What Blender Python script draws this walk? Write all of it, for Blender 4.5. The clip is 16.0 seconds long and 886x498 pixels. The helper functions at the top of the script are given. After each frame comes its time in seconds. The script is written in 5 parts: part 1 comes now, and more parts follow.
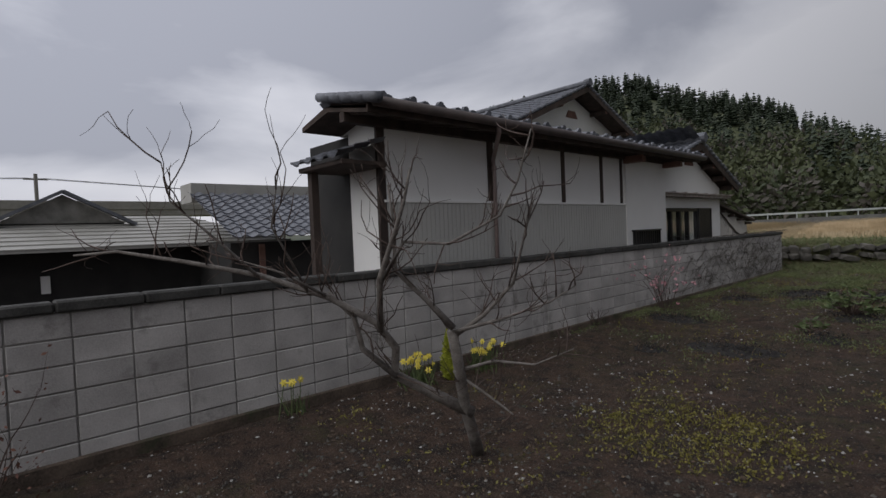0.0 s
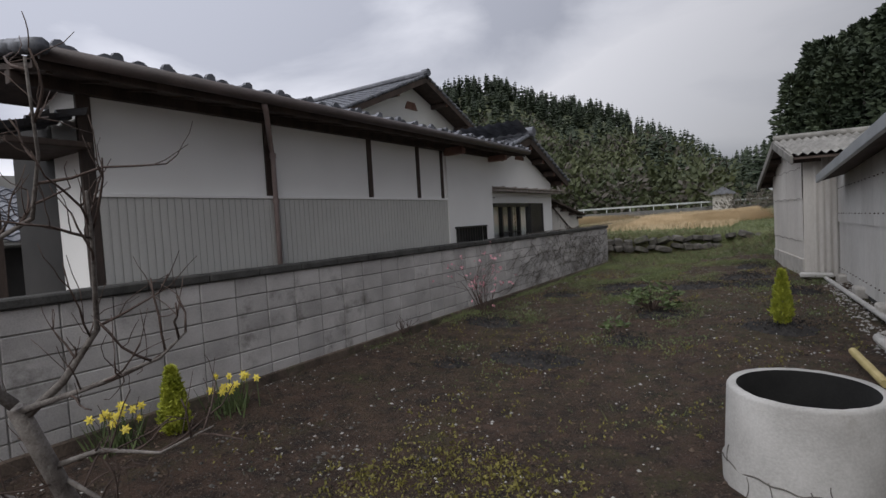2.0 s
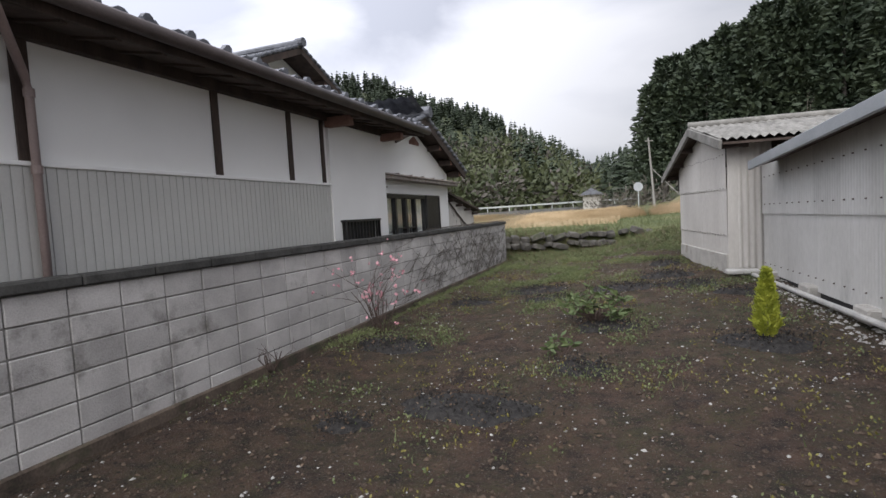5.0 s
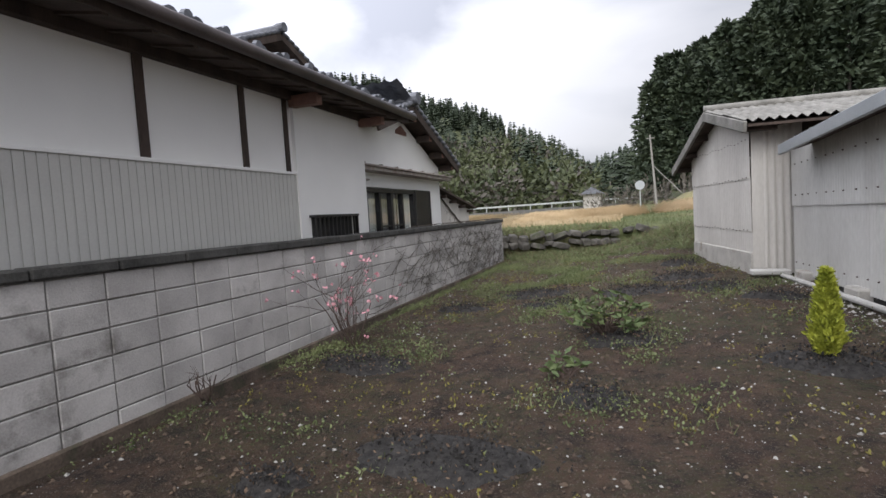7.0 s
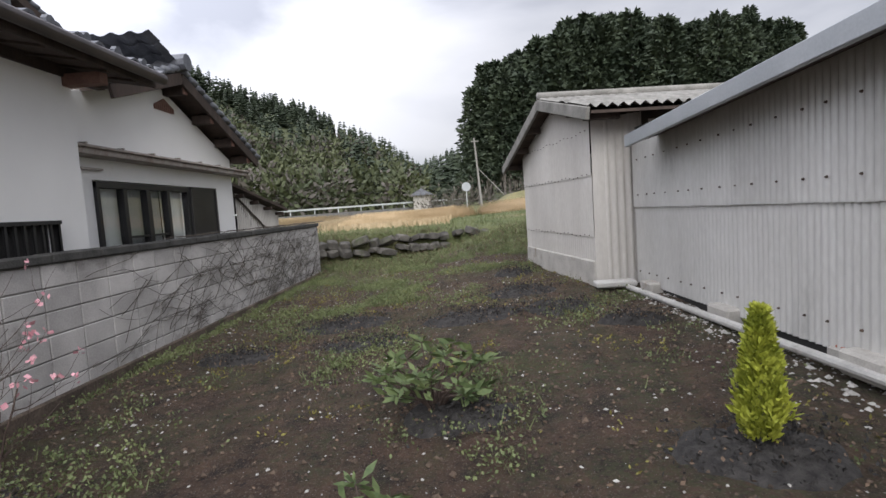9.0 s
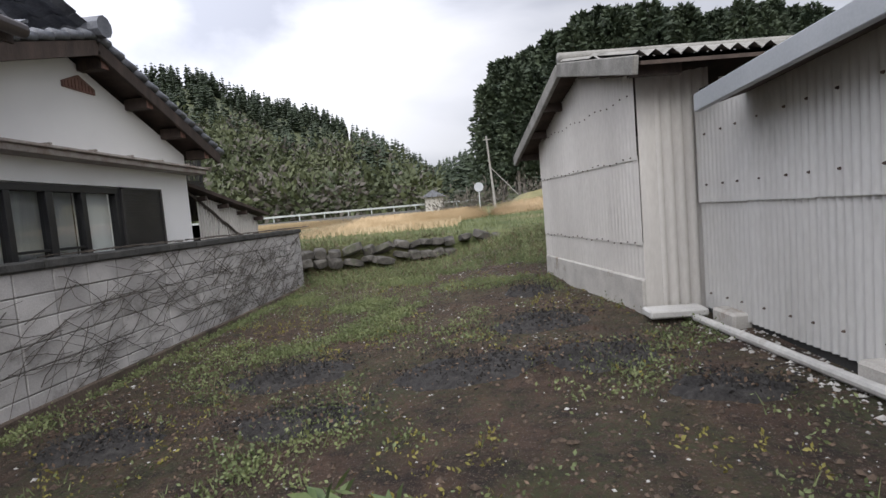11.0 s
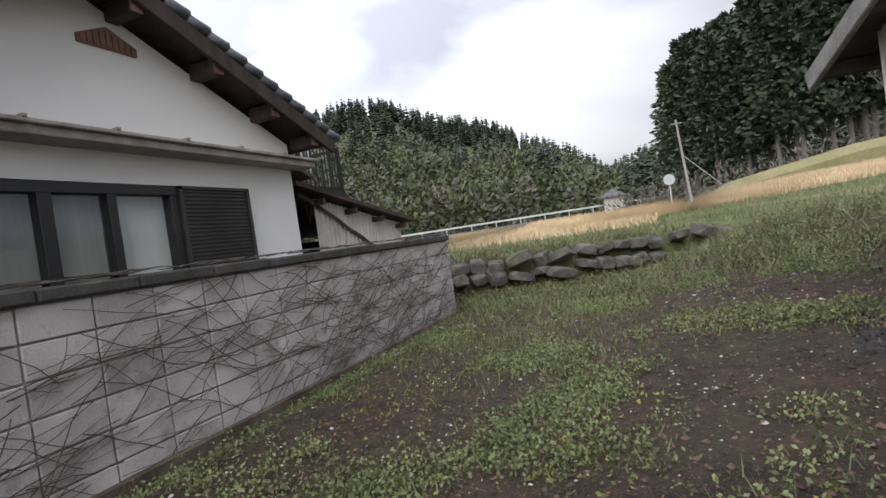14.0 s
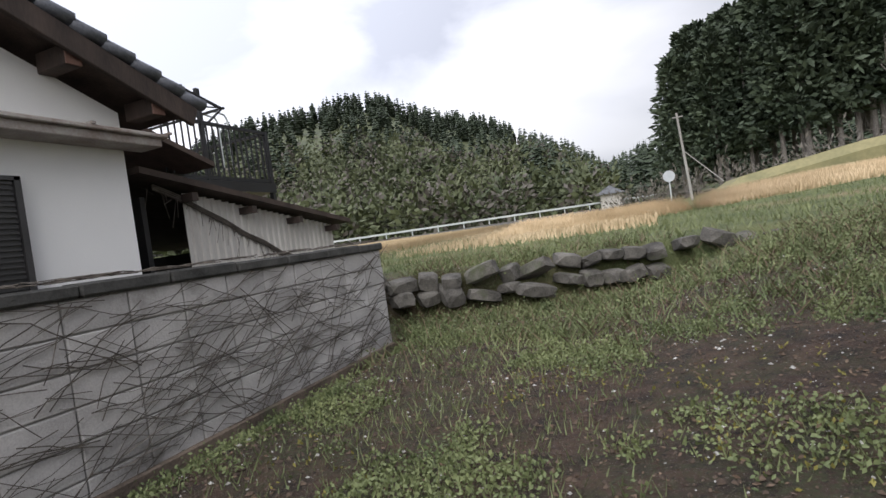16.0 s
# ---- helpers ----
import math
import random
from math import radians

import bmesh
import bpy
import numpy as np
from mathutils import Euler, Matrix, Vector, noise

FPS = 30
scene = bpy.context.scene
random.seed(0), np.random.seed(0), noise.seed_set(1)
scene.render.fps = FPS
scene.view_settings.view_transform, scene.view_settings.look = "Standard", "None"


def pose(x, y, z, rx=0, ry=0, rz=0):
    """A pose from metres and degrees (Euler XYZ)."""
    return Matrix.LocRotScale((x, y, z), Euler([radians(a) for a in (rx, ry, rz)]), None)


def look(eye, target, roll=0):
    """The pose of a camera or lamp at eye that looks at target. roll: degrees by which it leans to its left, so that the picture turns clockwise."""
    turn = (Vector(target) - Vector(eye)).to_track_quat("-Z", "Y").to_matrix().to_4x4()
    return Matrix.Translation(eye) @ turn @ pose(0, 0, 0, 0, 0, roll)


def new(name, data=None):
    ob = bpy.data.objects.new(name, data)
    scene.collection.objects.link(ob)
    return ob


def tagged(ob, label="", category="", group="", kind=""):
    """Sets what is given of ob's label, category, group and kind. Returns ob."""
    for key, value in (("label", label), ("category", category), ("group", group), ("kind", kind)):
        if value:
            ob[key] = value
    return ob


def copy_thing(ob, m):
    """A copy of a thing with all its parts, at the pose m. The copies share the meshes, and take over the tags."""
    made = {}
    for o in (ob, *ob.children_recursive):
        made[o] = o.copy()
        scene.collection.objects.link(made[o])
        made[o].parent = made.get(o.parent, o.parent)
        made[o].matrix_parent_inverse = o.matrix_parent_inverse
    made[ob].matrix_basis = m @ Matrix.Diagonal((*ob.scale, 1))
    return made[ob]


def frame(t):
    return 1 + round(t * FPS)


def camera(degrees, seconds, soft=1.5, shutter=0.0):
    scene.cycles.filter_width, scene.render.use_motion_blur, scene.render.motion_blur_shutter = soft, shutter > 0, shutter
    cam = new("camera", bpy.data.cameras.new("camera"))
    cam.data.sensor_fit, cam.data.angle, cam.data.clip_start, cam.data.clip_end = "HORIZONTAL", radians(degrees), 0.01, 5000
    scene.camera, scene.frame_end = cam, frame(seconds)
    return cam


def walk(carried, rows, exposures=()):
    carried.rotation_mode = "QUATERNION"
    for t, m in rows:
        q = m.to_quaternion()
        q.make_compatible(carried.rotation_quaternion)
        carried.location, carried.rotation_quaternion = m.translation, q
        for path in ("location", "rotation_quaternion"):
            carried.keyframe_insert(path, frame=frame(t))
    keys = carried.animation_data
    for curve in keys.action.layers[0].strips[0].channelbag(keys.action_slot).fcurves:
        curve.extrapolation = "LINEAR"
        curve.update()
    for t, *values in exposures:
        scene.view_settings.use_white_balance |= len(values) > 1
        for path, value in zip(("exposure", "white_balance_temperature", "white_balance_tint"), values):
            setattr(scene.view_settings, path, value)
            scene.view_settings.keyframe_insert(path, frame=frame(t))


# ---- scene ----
cam = camera(81.0, 16.0)
PATH = [
    (0, (0.741, 1.534, 1.775), (-0.730, 2.888, 1.714), -2.4),
    (0.5, (0.575, 2.187, 1.850), (-0.797, 3.642, 1.792), -3.4),
    (1, (0.451, 2.610, 1.870), (-0.866, 4.113, 1.804), -3.7),
    (1.5, (0.516, 2.860, 1.816), (-0.736, 4.418, 1.739), -3.8),
    (2, (0.816, 3.138, 1.775), (-0.282, 4.807, 1.673), -3.2),
    (2.5, (0.613, 3.509, 1.751), (-0.265, 5.302, 1.636), -3.3),
    (3, (0.398, 3.830, 1.749), (-0.325, 5.691, 1.626), -3.3),
    (3.5, (0.237, 4.089, 1.716), (-0.439, 5.967, 1.590), -3.3),
    (4, (0.038, 4.268, 1.677), (-0.636, 6.147, 1.555), -3.2),
    (4.5, (-0.218, 4.560, 1.660), (-0.904, 6.434, 1.532), -3.1),
    (7, (-0.528, 5.882, 1.545), (-1.218, 7.755, 1.422), -3.5),
    (7.5, (-0.622, 6.269, 1.488), (-1.205, 8.178, 1.362), -3.5),
    (8, (-0.791, 6.847, 1.536), (-1.151, 8.809, 1.391), -3.9),
    (8.5, (-0.674, 7.424, 1.500), (-0.838, 9.412, 1.355), -3.7),
    (9, (-0.584, 7.953, 1.555), (-0.656, 9.946, 1.396), -3.8),
    (11.5, (-0.372, 10.272, 1.487), (-0.558, 12.259, 1.348), -5.6),
    (12, (-0.440, 10.740, 1.451), (-0.809, 12.702, 1.332), -5.7),
    (12.5, (-0.582, 11.306, 1.431), (-1.130, 13.227, 1.338), -6.4),
    (13, (-0.654, 11.732, 1.400), (-1.359, 13.602, 1.329), -6.5),
    (13.5, (-0.925, 12.445, 1.318), (-1.691, 14.292, 1.274), -7.9),
    (14, (-0.969, 12.898, 1.338), (-1.741, 14.743, 1.298), -8.2),
    (14.5, (-1.048, 13.523, 1.326), (-1.822, 15.367, 1.277), -7.9),
    (15, (-1.002, 14.016, 1.371), (-1.773, 15.860, 1.320), -8.0),
    (15.5, (-0.984, 14.396, 1.368), (-1.755, 16.241, 1.320), -8.2),
    (16, (-1.002, 15.086, 1.379), (-1.769, 16.932, 1.323), -7.8),
]
EXPOSURES = [(0.0, -0.72), (1.5, -0.5), (2.5, 0.08), (3.5, 0.38), (4.5, 0.52), (7.0, 0.66), (16.0, 0.72)]
walk(cam, [(t, look(eye, target, roll)) for t, eye, target, roll in PATH], EXPOSURES)

# ---- world, sun, exposure ----
SUN_EL, SUN_AZ = radians(40), radians(172)
world = bpy.data.worlds.new("overcast_sky")
scene.world = world
world.use_nodes = True
wn, wl = world.node_tree.nodes, world.node_tree.links
wn.clear()
w_out, w_bg, w_sky = wn.new("ShaderNodeOutputWorld"), wn.new("ShaderNodeBackground"), wn.new("ShaderNodeTexSky")
w_sky.sky_type, w_sky.sun_disc, w_sky.sun_elevation, w_sky.sun_rotation = "NISHITA", False, SUN_EL, SUN_AZ
w_sky.dust_density = 3.0
w_co, w_map, w_n1, w_n2 = wn.new("ShaderNodeTexCoord"), wn.new("ShaderNodeMapping"), wn.new("ShaderNodeTexNoise"), wn.new("ShaderNodeTexNoise")
w_map.inputs["Scale"].default_value = (1, 1, 2.6)
w_n1.inputs["Scale"].default_value, w_n1.inputs["Detail"].default_value, w_n1.inputs["Distortion"].default_value = 2.0, 6, 0.3
w_n2.inputs["Scale"].default_value, w_n2.inputs["Detail"].default_value = 0.9, 2
w_add = wn.new("ShaderNodeMath")
w_add.operation = "ADD"
w_half = wn.new("ShaderNodeMath")
w_half.operation, w_half.inputs[1].default_value = "MULTIPLY_ADD", 0.85
w_half.inputs[2].default_value = -0.02
w_ramp = wn.new("ShaderNodeValToRGB")
w_ramp.color_ramp.elements[0].position, w_ramp.color_ramp.elements[0].color = 0.72, (4.0, 4.15, 4.85, 1)
w_ramp.color_ramp.elements[1].position, w_ramp.color_ramp.elements[1].color = 1.0, (8.3, 8.3, 8.9, 1)
w_mid = w_ramp.color_ramp.elements.new(0.86)
w_mid.color = (6.5, 6.6, 7.3, 1)
w_mix = wn.new("ShaderNodeMix")
w_mix.data_type, w_mix.inputs["Factor"].default_value = "RGBA", 0.92
wl.new(w_co.outputs["Generated"], w_map.inputs["Vector"])
wl.new(w_map.outputs[0], w_n1.inputs["Vector"])
wl.new(w_map.outputs[0], w_n2.inputs["Vector"])
wl.new(w_n1.outputs["Fac"], w_add.inputs[0])
wl.new(w_n2.outputs["Fac"], w_add.inputs[1])
wl.new(w_add.outputs[0], w_half.inputs[0])
wl.new(w_half.outputs[0], w_ramp.inputs[0])
# an overcast dome: brighter overhead, and towards the veiled sun
w_dot, w_lift, w_gain = wn.new("ShaderNodeVectorMath"), wn.new("ShaderNodeMath"), wn.new("ShaderNodeVectorMath")
w_dot.operation, w_dot.inputs[1].default_value = "DOT_PRODUCT", (-0.85, -0.10, 1.05)
w_lift.operation, w_lift.inputs[1].default_value = "MAXIMUM", 0.55
w_shift = wn.new("ShaderNodeMath")
w_shift.operation, w_shift.inputs[1].default_value = "ADD", 0.50
wl.new(w_co.outputs["Generated"], w_dot.inputs[0])
wl.new(w_dot.outputs["Value"], w_shift.inputs[0])
wl.new(w_shift.outputs[0], w_lift.inputs[0])
w_gain.operation = "SCALE"
wl.new(w_ramp.outputs[0], w_gain.inputs[0])
wl.new(w_lift.outputs[0], w_gain.inputs["Scale"])
wl.new(w_sky.outputs[0], w_mix.inputs["A"])
wl.new(w_gain.outputs[0], w_mix.inputs["B"])
wl.new(w_mix.outputs["Result"], w_bg.inputs["Color"])
w_bg.inputs["Strength"].default_value = 0.11
wl.new(w_bg.outputs[0], w_out.inputs["Surface"])
sun_data = bpy.data.lights.new("sun", "SUN")
sun_data.energy, sun_data.angle, sun_data.color = 1.6, radians(60), (1.0, 0.985, 0.975)
sun = new("sun", sun_data)
sun.matrix_world = look((math.sin(SUN_AZ) * 30, math.cos(SUN_AZ) * 30, 25), (0, 0, 0))

# ---- materials ----


def shade(name, a, b, scale=3.0, rough=0.85, metal=0.0, bump=0.15, fine=60.0, vary=0.0, dirt=None, dirt_low=0.52, stretch=(1, 1, 1)):
    """Two-scale procedural surface: colour a to b, fine grain, optional dirt colour in its own blotches."""
    m = bpy.data.materials.new(name)
    m.use_nodes = True
    n, l = m.node_tree.nodes, m.node_tree.links
    p = n["Principled BSDF"]
    p.inputs["Roughness"].default_value, p.inputs["Metallic"].default_value = rough, metal
    geo, mp = n.new("ShaderNodeNewGeometry"), n.new("ShaderNodeMapping")
    mp.inputs["Scale"].default_value = stretch
    l.new(geo.outputs["Position"], mp.inputs["Vector"])
    n1, n2 = n.new("ShaderNodeTexNoise"), n.new("ShaderNodeTexNoise")
    n1.inputs["Scale"].default_value, n1.inputs["Detail"].default_value = scale, 5
    n2.inputs["Scale"].default_value, n2.inputs["Detail"].default_value = fine, 3
    l.new(mp.outputs[0], n1.inputs["Vector"])
    l.new(mp.outputs[0], n2.inputs["Vector"])
    add = n.new("ShaderNodeMath")
    add.operation, add.inputs[1].default_value = "MULTIPLY_ADD", 0.5
    l.new(n2.outputs["Fac"], add.inputs[0])
    l.new(n1.outputs["Fac"], add.inputs[2])
    ramp = n.new("ShaderNodeValToRGB")
    ramp.color_ramp.elements[0].position, ramp.color_ramp.elements[0].color = 0.52, (*a, 1)
    ramp.color_ramp.elements[1].position, ramp.color_ramp.elements[1].color = 0.98, (*b, 1)
    l.new(add.outputs[0], ramp.inputs[0])
    col = ramp.outputs[0]
    if dirt:
        n3, r3, mx = n.new("ShaderNodeTexNoise"), n.new("ShaderNodeValToRGB"), n.new("ShaderNodeMix")
        n3.inputs["Scale"].default_value, n3.inputs["Detail"].default_value, n3.inputs["Roughness"].default_value = scale * 0.7, 8, 0.7
        mp3 = n.new("ShaderNodeMapping")
        mp3.inputs["Location"].default_value, mp3.inputs["Scale"].default_value = (7, 3, 5), stretch
        l.new(geo.outputs["Position"], mp3.inputs["Vector"])
        l.new(mp3.outputs[0], n3.inputs["Vector"])
        r3.color_ramp.elements[0].position, r3.color_ramp.elements[1].position = dirt_low, dirt_low + 0.16
        l.new(n3.outputs["Fac"], r3.inputs[0])
        mx.data_type = "RGBA"
        mx.inputs["B"].default_value = (*dirt, 1)
        l.new(r3.outputs[0], mx.inputs["Factor"])
        l.new(col, mx.inputs["A"])
        col = mx.outputs["Result"]
    if vary:
        info, hsv, mr = n.new("ShaderNodeObjectInfo"), n.new("ShaderNodeHueSaturation"), n.new("ShaderNodeMapRange")
        mr.inputs["To Min"].default_value, mr.inputs["To Max"].default_value = 1 - vary, 1 + vary
        l.new(info.outputs["Random"], mr.inputs["Value"])
        l.new(mr.outputs[0], hsv.inputs["Value"])
        l.new(col, hsv.inputs["Color"])
        col = hsv.outputs[0]
    l.new(col, p.inputs["Base Color"])
    if bump:
        bp = n.new("ShaderNodeBump")
        bp.inputs["Strength"].default_value, bp.inputs["Distance"].default_value = bump, 0.02
        l.new(add.outputs[0], bp.inputs["Height"])
        l.new(bp.outputs[0], p.inputs["Normal"])
    return m


def leafy(name, a, b, scale=2.5, fine=25.0):
    m = shade(name, a, b, scale, 0.7, 0, 0, fine, 0.12)
    return m


M_BLOCK = shade("concrete_block", (0.345, 0.33, 0.32), (0.55, 0.53, 0.515), 2.2, 0.95, 0, 0.5, 90, 0.13, (0.15, 0.14, 0.125), 0.565)
M_MORTAR = shade("mortar", (0.19, 0.185, 0.175), (0.29, 0.28, 0.26), 3, 0.95)
M_CAP = shade("wall_cap", (0.030, 0.030, 0.028), (0.085, 0.083, 0.078), 5, 0.95, 0, 0.5, 60, 0, (0.12, 0.12, 0.105), 0.62)
M_FOOT = shade("wall_footing", (0.045, 0.034, 0.027), (0.17, 0.13, 0.10), 3, 0.95, 0, 0.6, 50, 0, (0.05, 0.06, 0.03), 0.52)
M_PLASTER = shade("white_plaster", (0.78, 0.775, 0.76), (0.85, 0.845, 0.83), 1.0, 0.9, 0, 0.05, 120, 0, (0.66, 0.65, 0.62), 0.66)
M_SKIRT = shade("grey_siding", (0.46, 0.455, 0.435), (0.53, 0.525, 0.50), 0.9, 0.6, 0, 0.04, 60)
M_WOOD = shade("dark_wood", (0.030, 0.021, 0.017), (0.075, 0.052, 0.042), 6, 0.8, 0, 0.3, 70, 0.1, stretch=(1, 1, 0.2))
M_SOFFIT = shade("soffit_wood", (0.035, 0.024, 0.019), (0.085, 0.060, 0.048), 5, 0.85, 0, 0.3, 60)
M_REDWOOD = shade("reddish_wood", (0.16, 0.085, 0.065), (0.26, 0.15, 0.12), 6, 0.8, 0, 0.2, 70)
M_TILE = shade("kawara_tile", (0.075, 0.08, 0.095), (0.19, 0.20, 0.225), 4, 0.5, 0, 0.25, 45, 0.1, (0.24, 0.24, 0.23), 0.64)
M_PIPE = shade("brown_downpipe", (0.22, 0.165, 0.155), (0.30, 0.235, 0.22), 4, 0.5)
M_GUTTER = shade("dark_gutter", (0.05, 0.04, 0.038), (0.09, 0.07, 0.066), 4, 0.5)
M_BLACK = shade("black_frame", (0.012, 0.012, 0.013), (0.022, 0.022, 0.024), 3, 0.4)
M_SHUTTER = shade("shutter_louvre", (0.028, 0.027, 0.028), (0.05, 0.048, 0.048), 3, 0.45)
M_CURTAIN = shade("white_curtain", (0.62, 0.63, 0.63), (0.75, 0.76, 0.76), 3, 0.9, stretch=(6, 6, 0.4))
# near-black: plain dark walls, and shade painted into gaps and openings
M_WALL_SHADE = shade("dark_wall_and_shade", (0.02, 0.02, 0.02), (0.04, 0.038, 0.036), 2, 0.9)
M_LEDGE = shade("weathered_ledge", (0.24, 0.19, 0.165), (0.42, 0.39, 0.36), 5, 0.7, 0, 0.2, 50)
M_SHEET = shade("galvanised_sheet", (0.53, 0.52, 0.495), (0.67, 0.66, 0.635), 1.6, 0.5, 0.15, 0.06, 40, 0.05, (0.36, 0.36, 0.34), 0.63, (1, 1, 0.25))
M_BEIGE = shade("beige_sheet", (0.50, 0.475, 0.44), (0.64, 0.615, 0.575), 1.5, 0.6, 0, 0.06, 40, 0.04, (0.42, 0.36, 0.29), 0.64, (1, 1, 0.3))
M_SLATE = shade("corrugated_slate", (0.15, 0.145, 0.132), (0.31, 0.30, 0.275), 4, 0.9, 0, 0.4, 60, 0.05, (0.12, 0.115, 0.10), 0.55)
M_FASCIA = shade("metal_fascia", (0.36, 0.38, 0.40), (0.46, 0.48, 0.50), 2, 0.45, 0.3, 0.03)
M_RUST = shade("rusty_bolt", (0.05, 0.04, 0.035), (0.12, 0.08, 0.06), 20, 0.8)
M_CONC = shade("pale_concrete", (0.37, 0.36, 0.34), (0.54, 0.53, 0.505), 3.5, 0.9, 0, 0.25, 70, 0, (0.33, 0.31, 0.28), 0.60)
M_CONC_OLD = shade("stained_concrete", (0.36, 0.34, 0.31), (0.52, 0.50, 0.46), 4, 0.95, 0, 0.4, 70, 0, (0.24, 0.20, 0.16), 0.55)
M_SOOT = shade("sooty_inside", (0.004, 0.004, 0.004), (0.012, 0.012, 0.011), 4, 0.95)
M_CRACK = shade("crack_line", (0.10, 0.09, 0.08), (0.16, 0.15, 0.13), 8, 0.95)
M_BARK = shade("grey_bark", (0.10, 0.085, 0.076), (0.25, 0.23, 0.21), 14, 0.95, 0, 0.7, 90, 0, (0.34, 0.34, 0.32), 0.62)
M_TWIG = shade("dark_twig", (0.05, 0.034, 0.028), (0.12, 0.085, 0.07), 14, 0.9, 0, 0.3, 90)
M_VINE = shade("dry_vine", (0.055, 0.045, 0.038), (0.15, 0.13, 0.11), 10, 0.95)
M_STONE = shade("field_stone", (0.035, 0.032, 0.028), (0.14, 0.13, 0.115), 4, 0.95, 0, 0.6, 40, 0.2, (0.06, 0.07, 0.035), 0.55)
M_CHAR = shade("black_mulch", (0.012, 0.011, 0.011), (0.05, 0.046, 0.043), 20, 0.95, 0, 0.9, 120, 0, (0.10, 0.08, 0.065), 0.62)
M_PEBBLE = shade("pale_pebble", (0.22, 0.21, 0.19), (0.52, 0.50, 0.47), 9, 0.9, 0, 0.2, 60)
M_DRY = shade("dead_leaf", (0.060, 0.038, 0.025), (0.21, 0.145, 0.098), 12, 0.9, 0, 0, 60)
M_REED = leafy("dry_reed", (0.40, 0.29, 0.16), (0.66, 0.52, 0.33), 0.5, 6)
M_REED_PALE = leafy("pale_reed", (0.52, 0.47, 0.33), (0.66, 0.62, 0.46), 1, 8)
M_GRASS = leafy("field_grass", (0.085, 0.112, 0.042), (0.185, 0.205, 0.088), 0.7, 10)
M_WEED = leafy("yard_weed", (0.060, 0.085, 0.030), (0.21, 0.24, 0.10), 2.2, 30)
M_MOSSY = leafy("yellow_moss", (0.12, 0.11, 0.022), (0.24, 0.21, 0.05), 4, 50)
M_CEDAR = leafy("cedar_foliage", (0.020, 0.034, 0.018), (0.058, 0.078, 0.042), 0.35, 3)
M_BROAD = leafy("bamboo_foliage", (0.038, 0.052, 0.021), (0.105, 0.118, 0.052), 0.05, 0.5)
M_BARE = leafy("bare_thicket", (0.075, 0.066, 0.053), (0.14, 0.125, 0.105), 0.3, 2)
M_GOLD = leafy("golden_conifer", (0.21, 0.25, 0.022), (0.46, 0.48, 0.06), 9, 50)
M_SHRUB = leafy("shrub_leaf", (0.045, 0.075, 0.026), (0.13, 0.165, 0.06), 8, 40)
M_REDLEAF = leafy("red_leaf", (0.11, 0.045, 0.035), (0.24, 0.11, 0.07), 8, 40)
M_PINK = leafy("pink_blossom", (0.62, 0.27, 0.33), (0.80, 0.46, 0.50), 20, 60)
M_YELLOW = leafy("yellow_petal", (0.72, 0.58, 0.05), (0.85, 0.74, 0.18), 30, 90)
M_BAMBOO = shade("cut_bamboo", (0.42, 0.34, 0.14), (0.56, 0.46, 0.22), 6, 0.6)
M_PVC = shade("grey_pipe", (0.36, 0.35, 0.33), (0.52, 0.51, 0.48), 6, 0.7, 0, 0.1, 40, 0, (0.25, 0.22, 0.18), 0.58)
M_BRICK = shade("red_brick", (0.34, 0.12, 0.08), (0.46, 0.19, 0.13), 12, 0.9, 0, 0.3)
M_METALROOF = shade("pale_metal_roof", (0.34, 0.33, 0.30), (0.45, 0.44, 0.41), 2, 0.5, 0.1, 0.1, 30)
M_BRIDGE = shade("viaduct_concrete", (0.22, 0.21, 0.195), (0.32, 0.31, 0.29), 0.3, 0.9, 0, 0.1, 3)
M_RAIL = shade("guard_rail", (0.40, 0.43, 0.43), (0.52, 0.55, 0.55), 1, 0.5)
M_ROAD = shade("far_road", (0.12, 0.12, 0.12), (0.2, 0.2, 0.19), 1, 0.9)

m_glass = bpy.data.materials.new("window_glass")
m_glass.use_nodes = True
_p = m_glass.node_tree.nodes["Principled BSDF"]
_p.inputs["Base Color"].default_value = (0.9, 0.93, 0.93, 1)
_p.inputs["Roughness"].default_value, _p.inputs["Transmission Weight"].default_value, _p.inputs["IOR"].default_value = 0.02, 1.0, 1.45


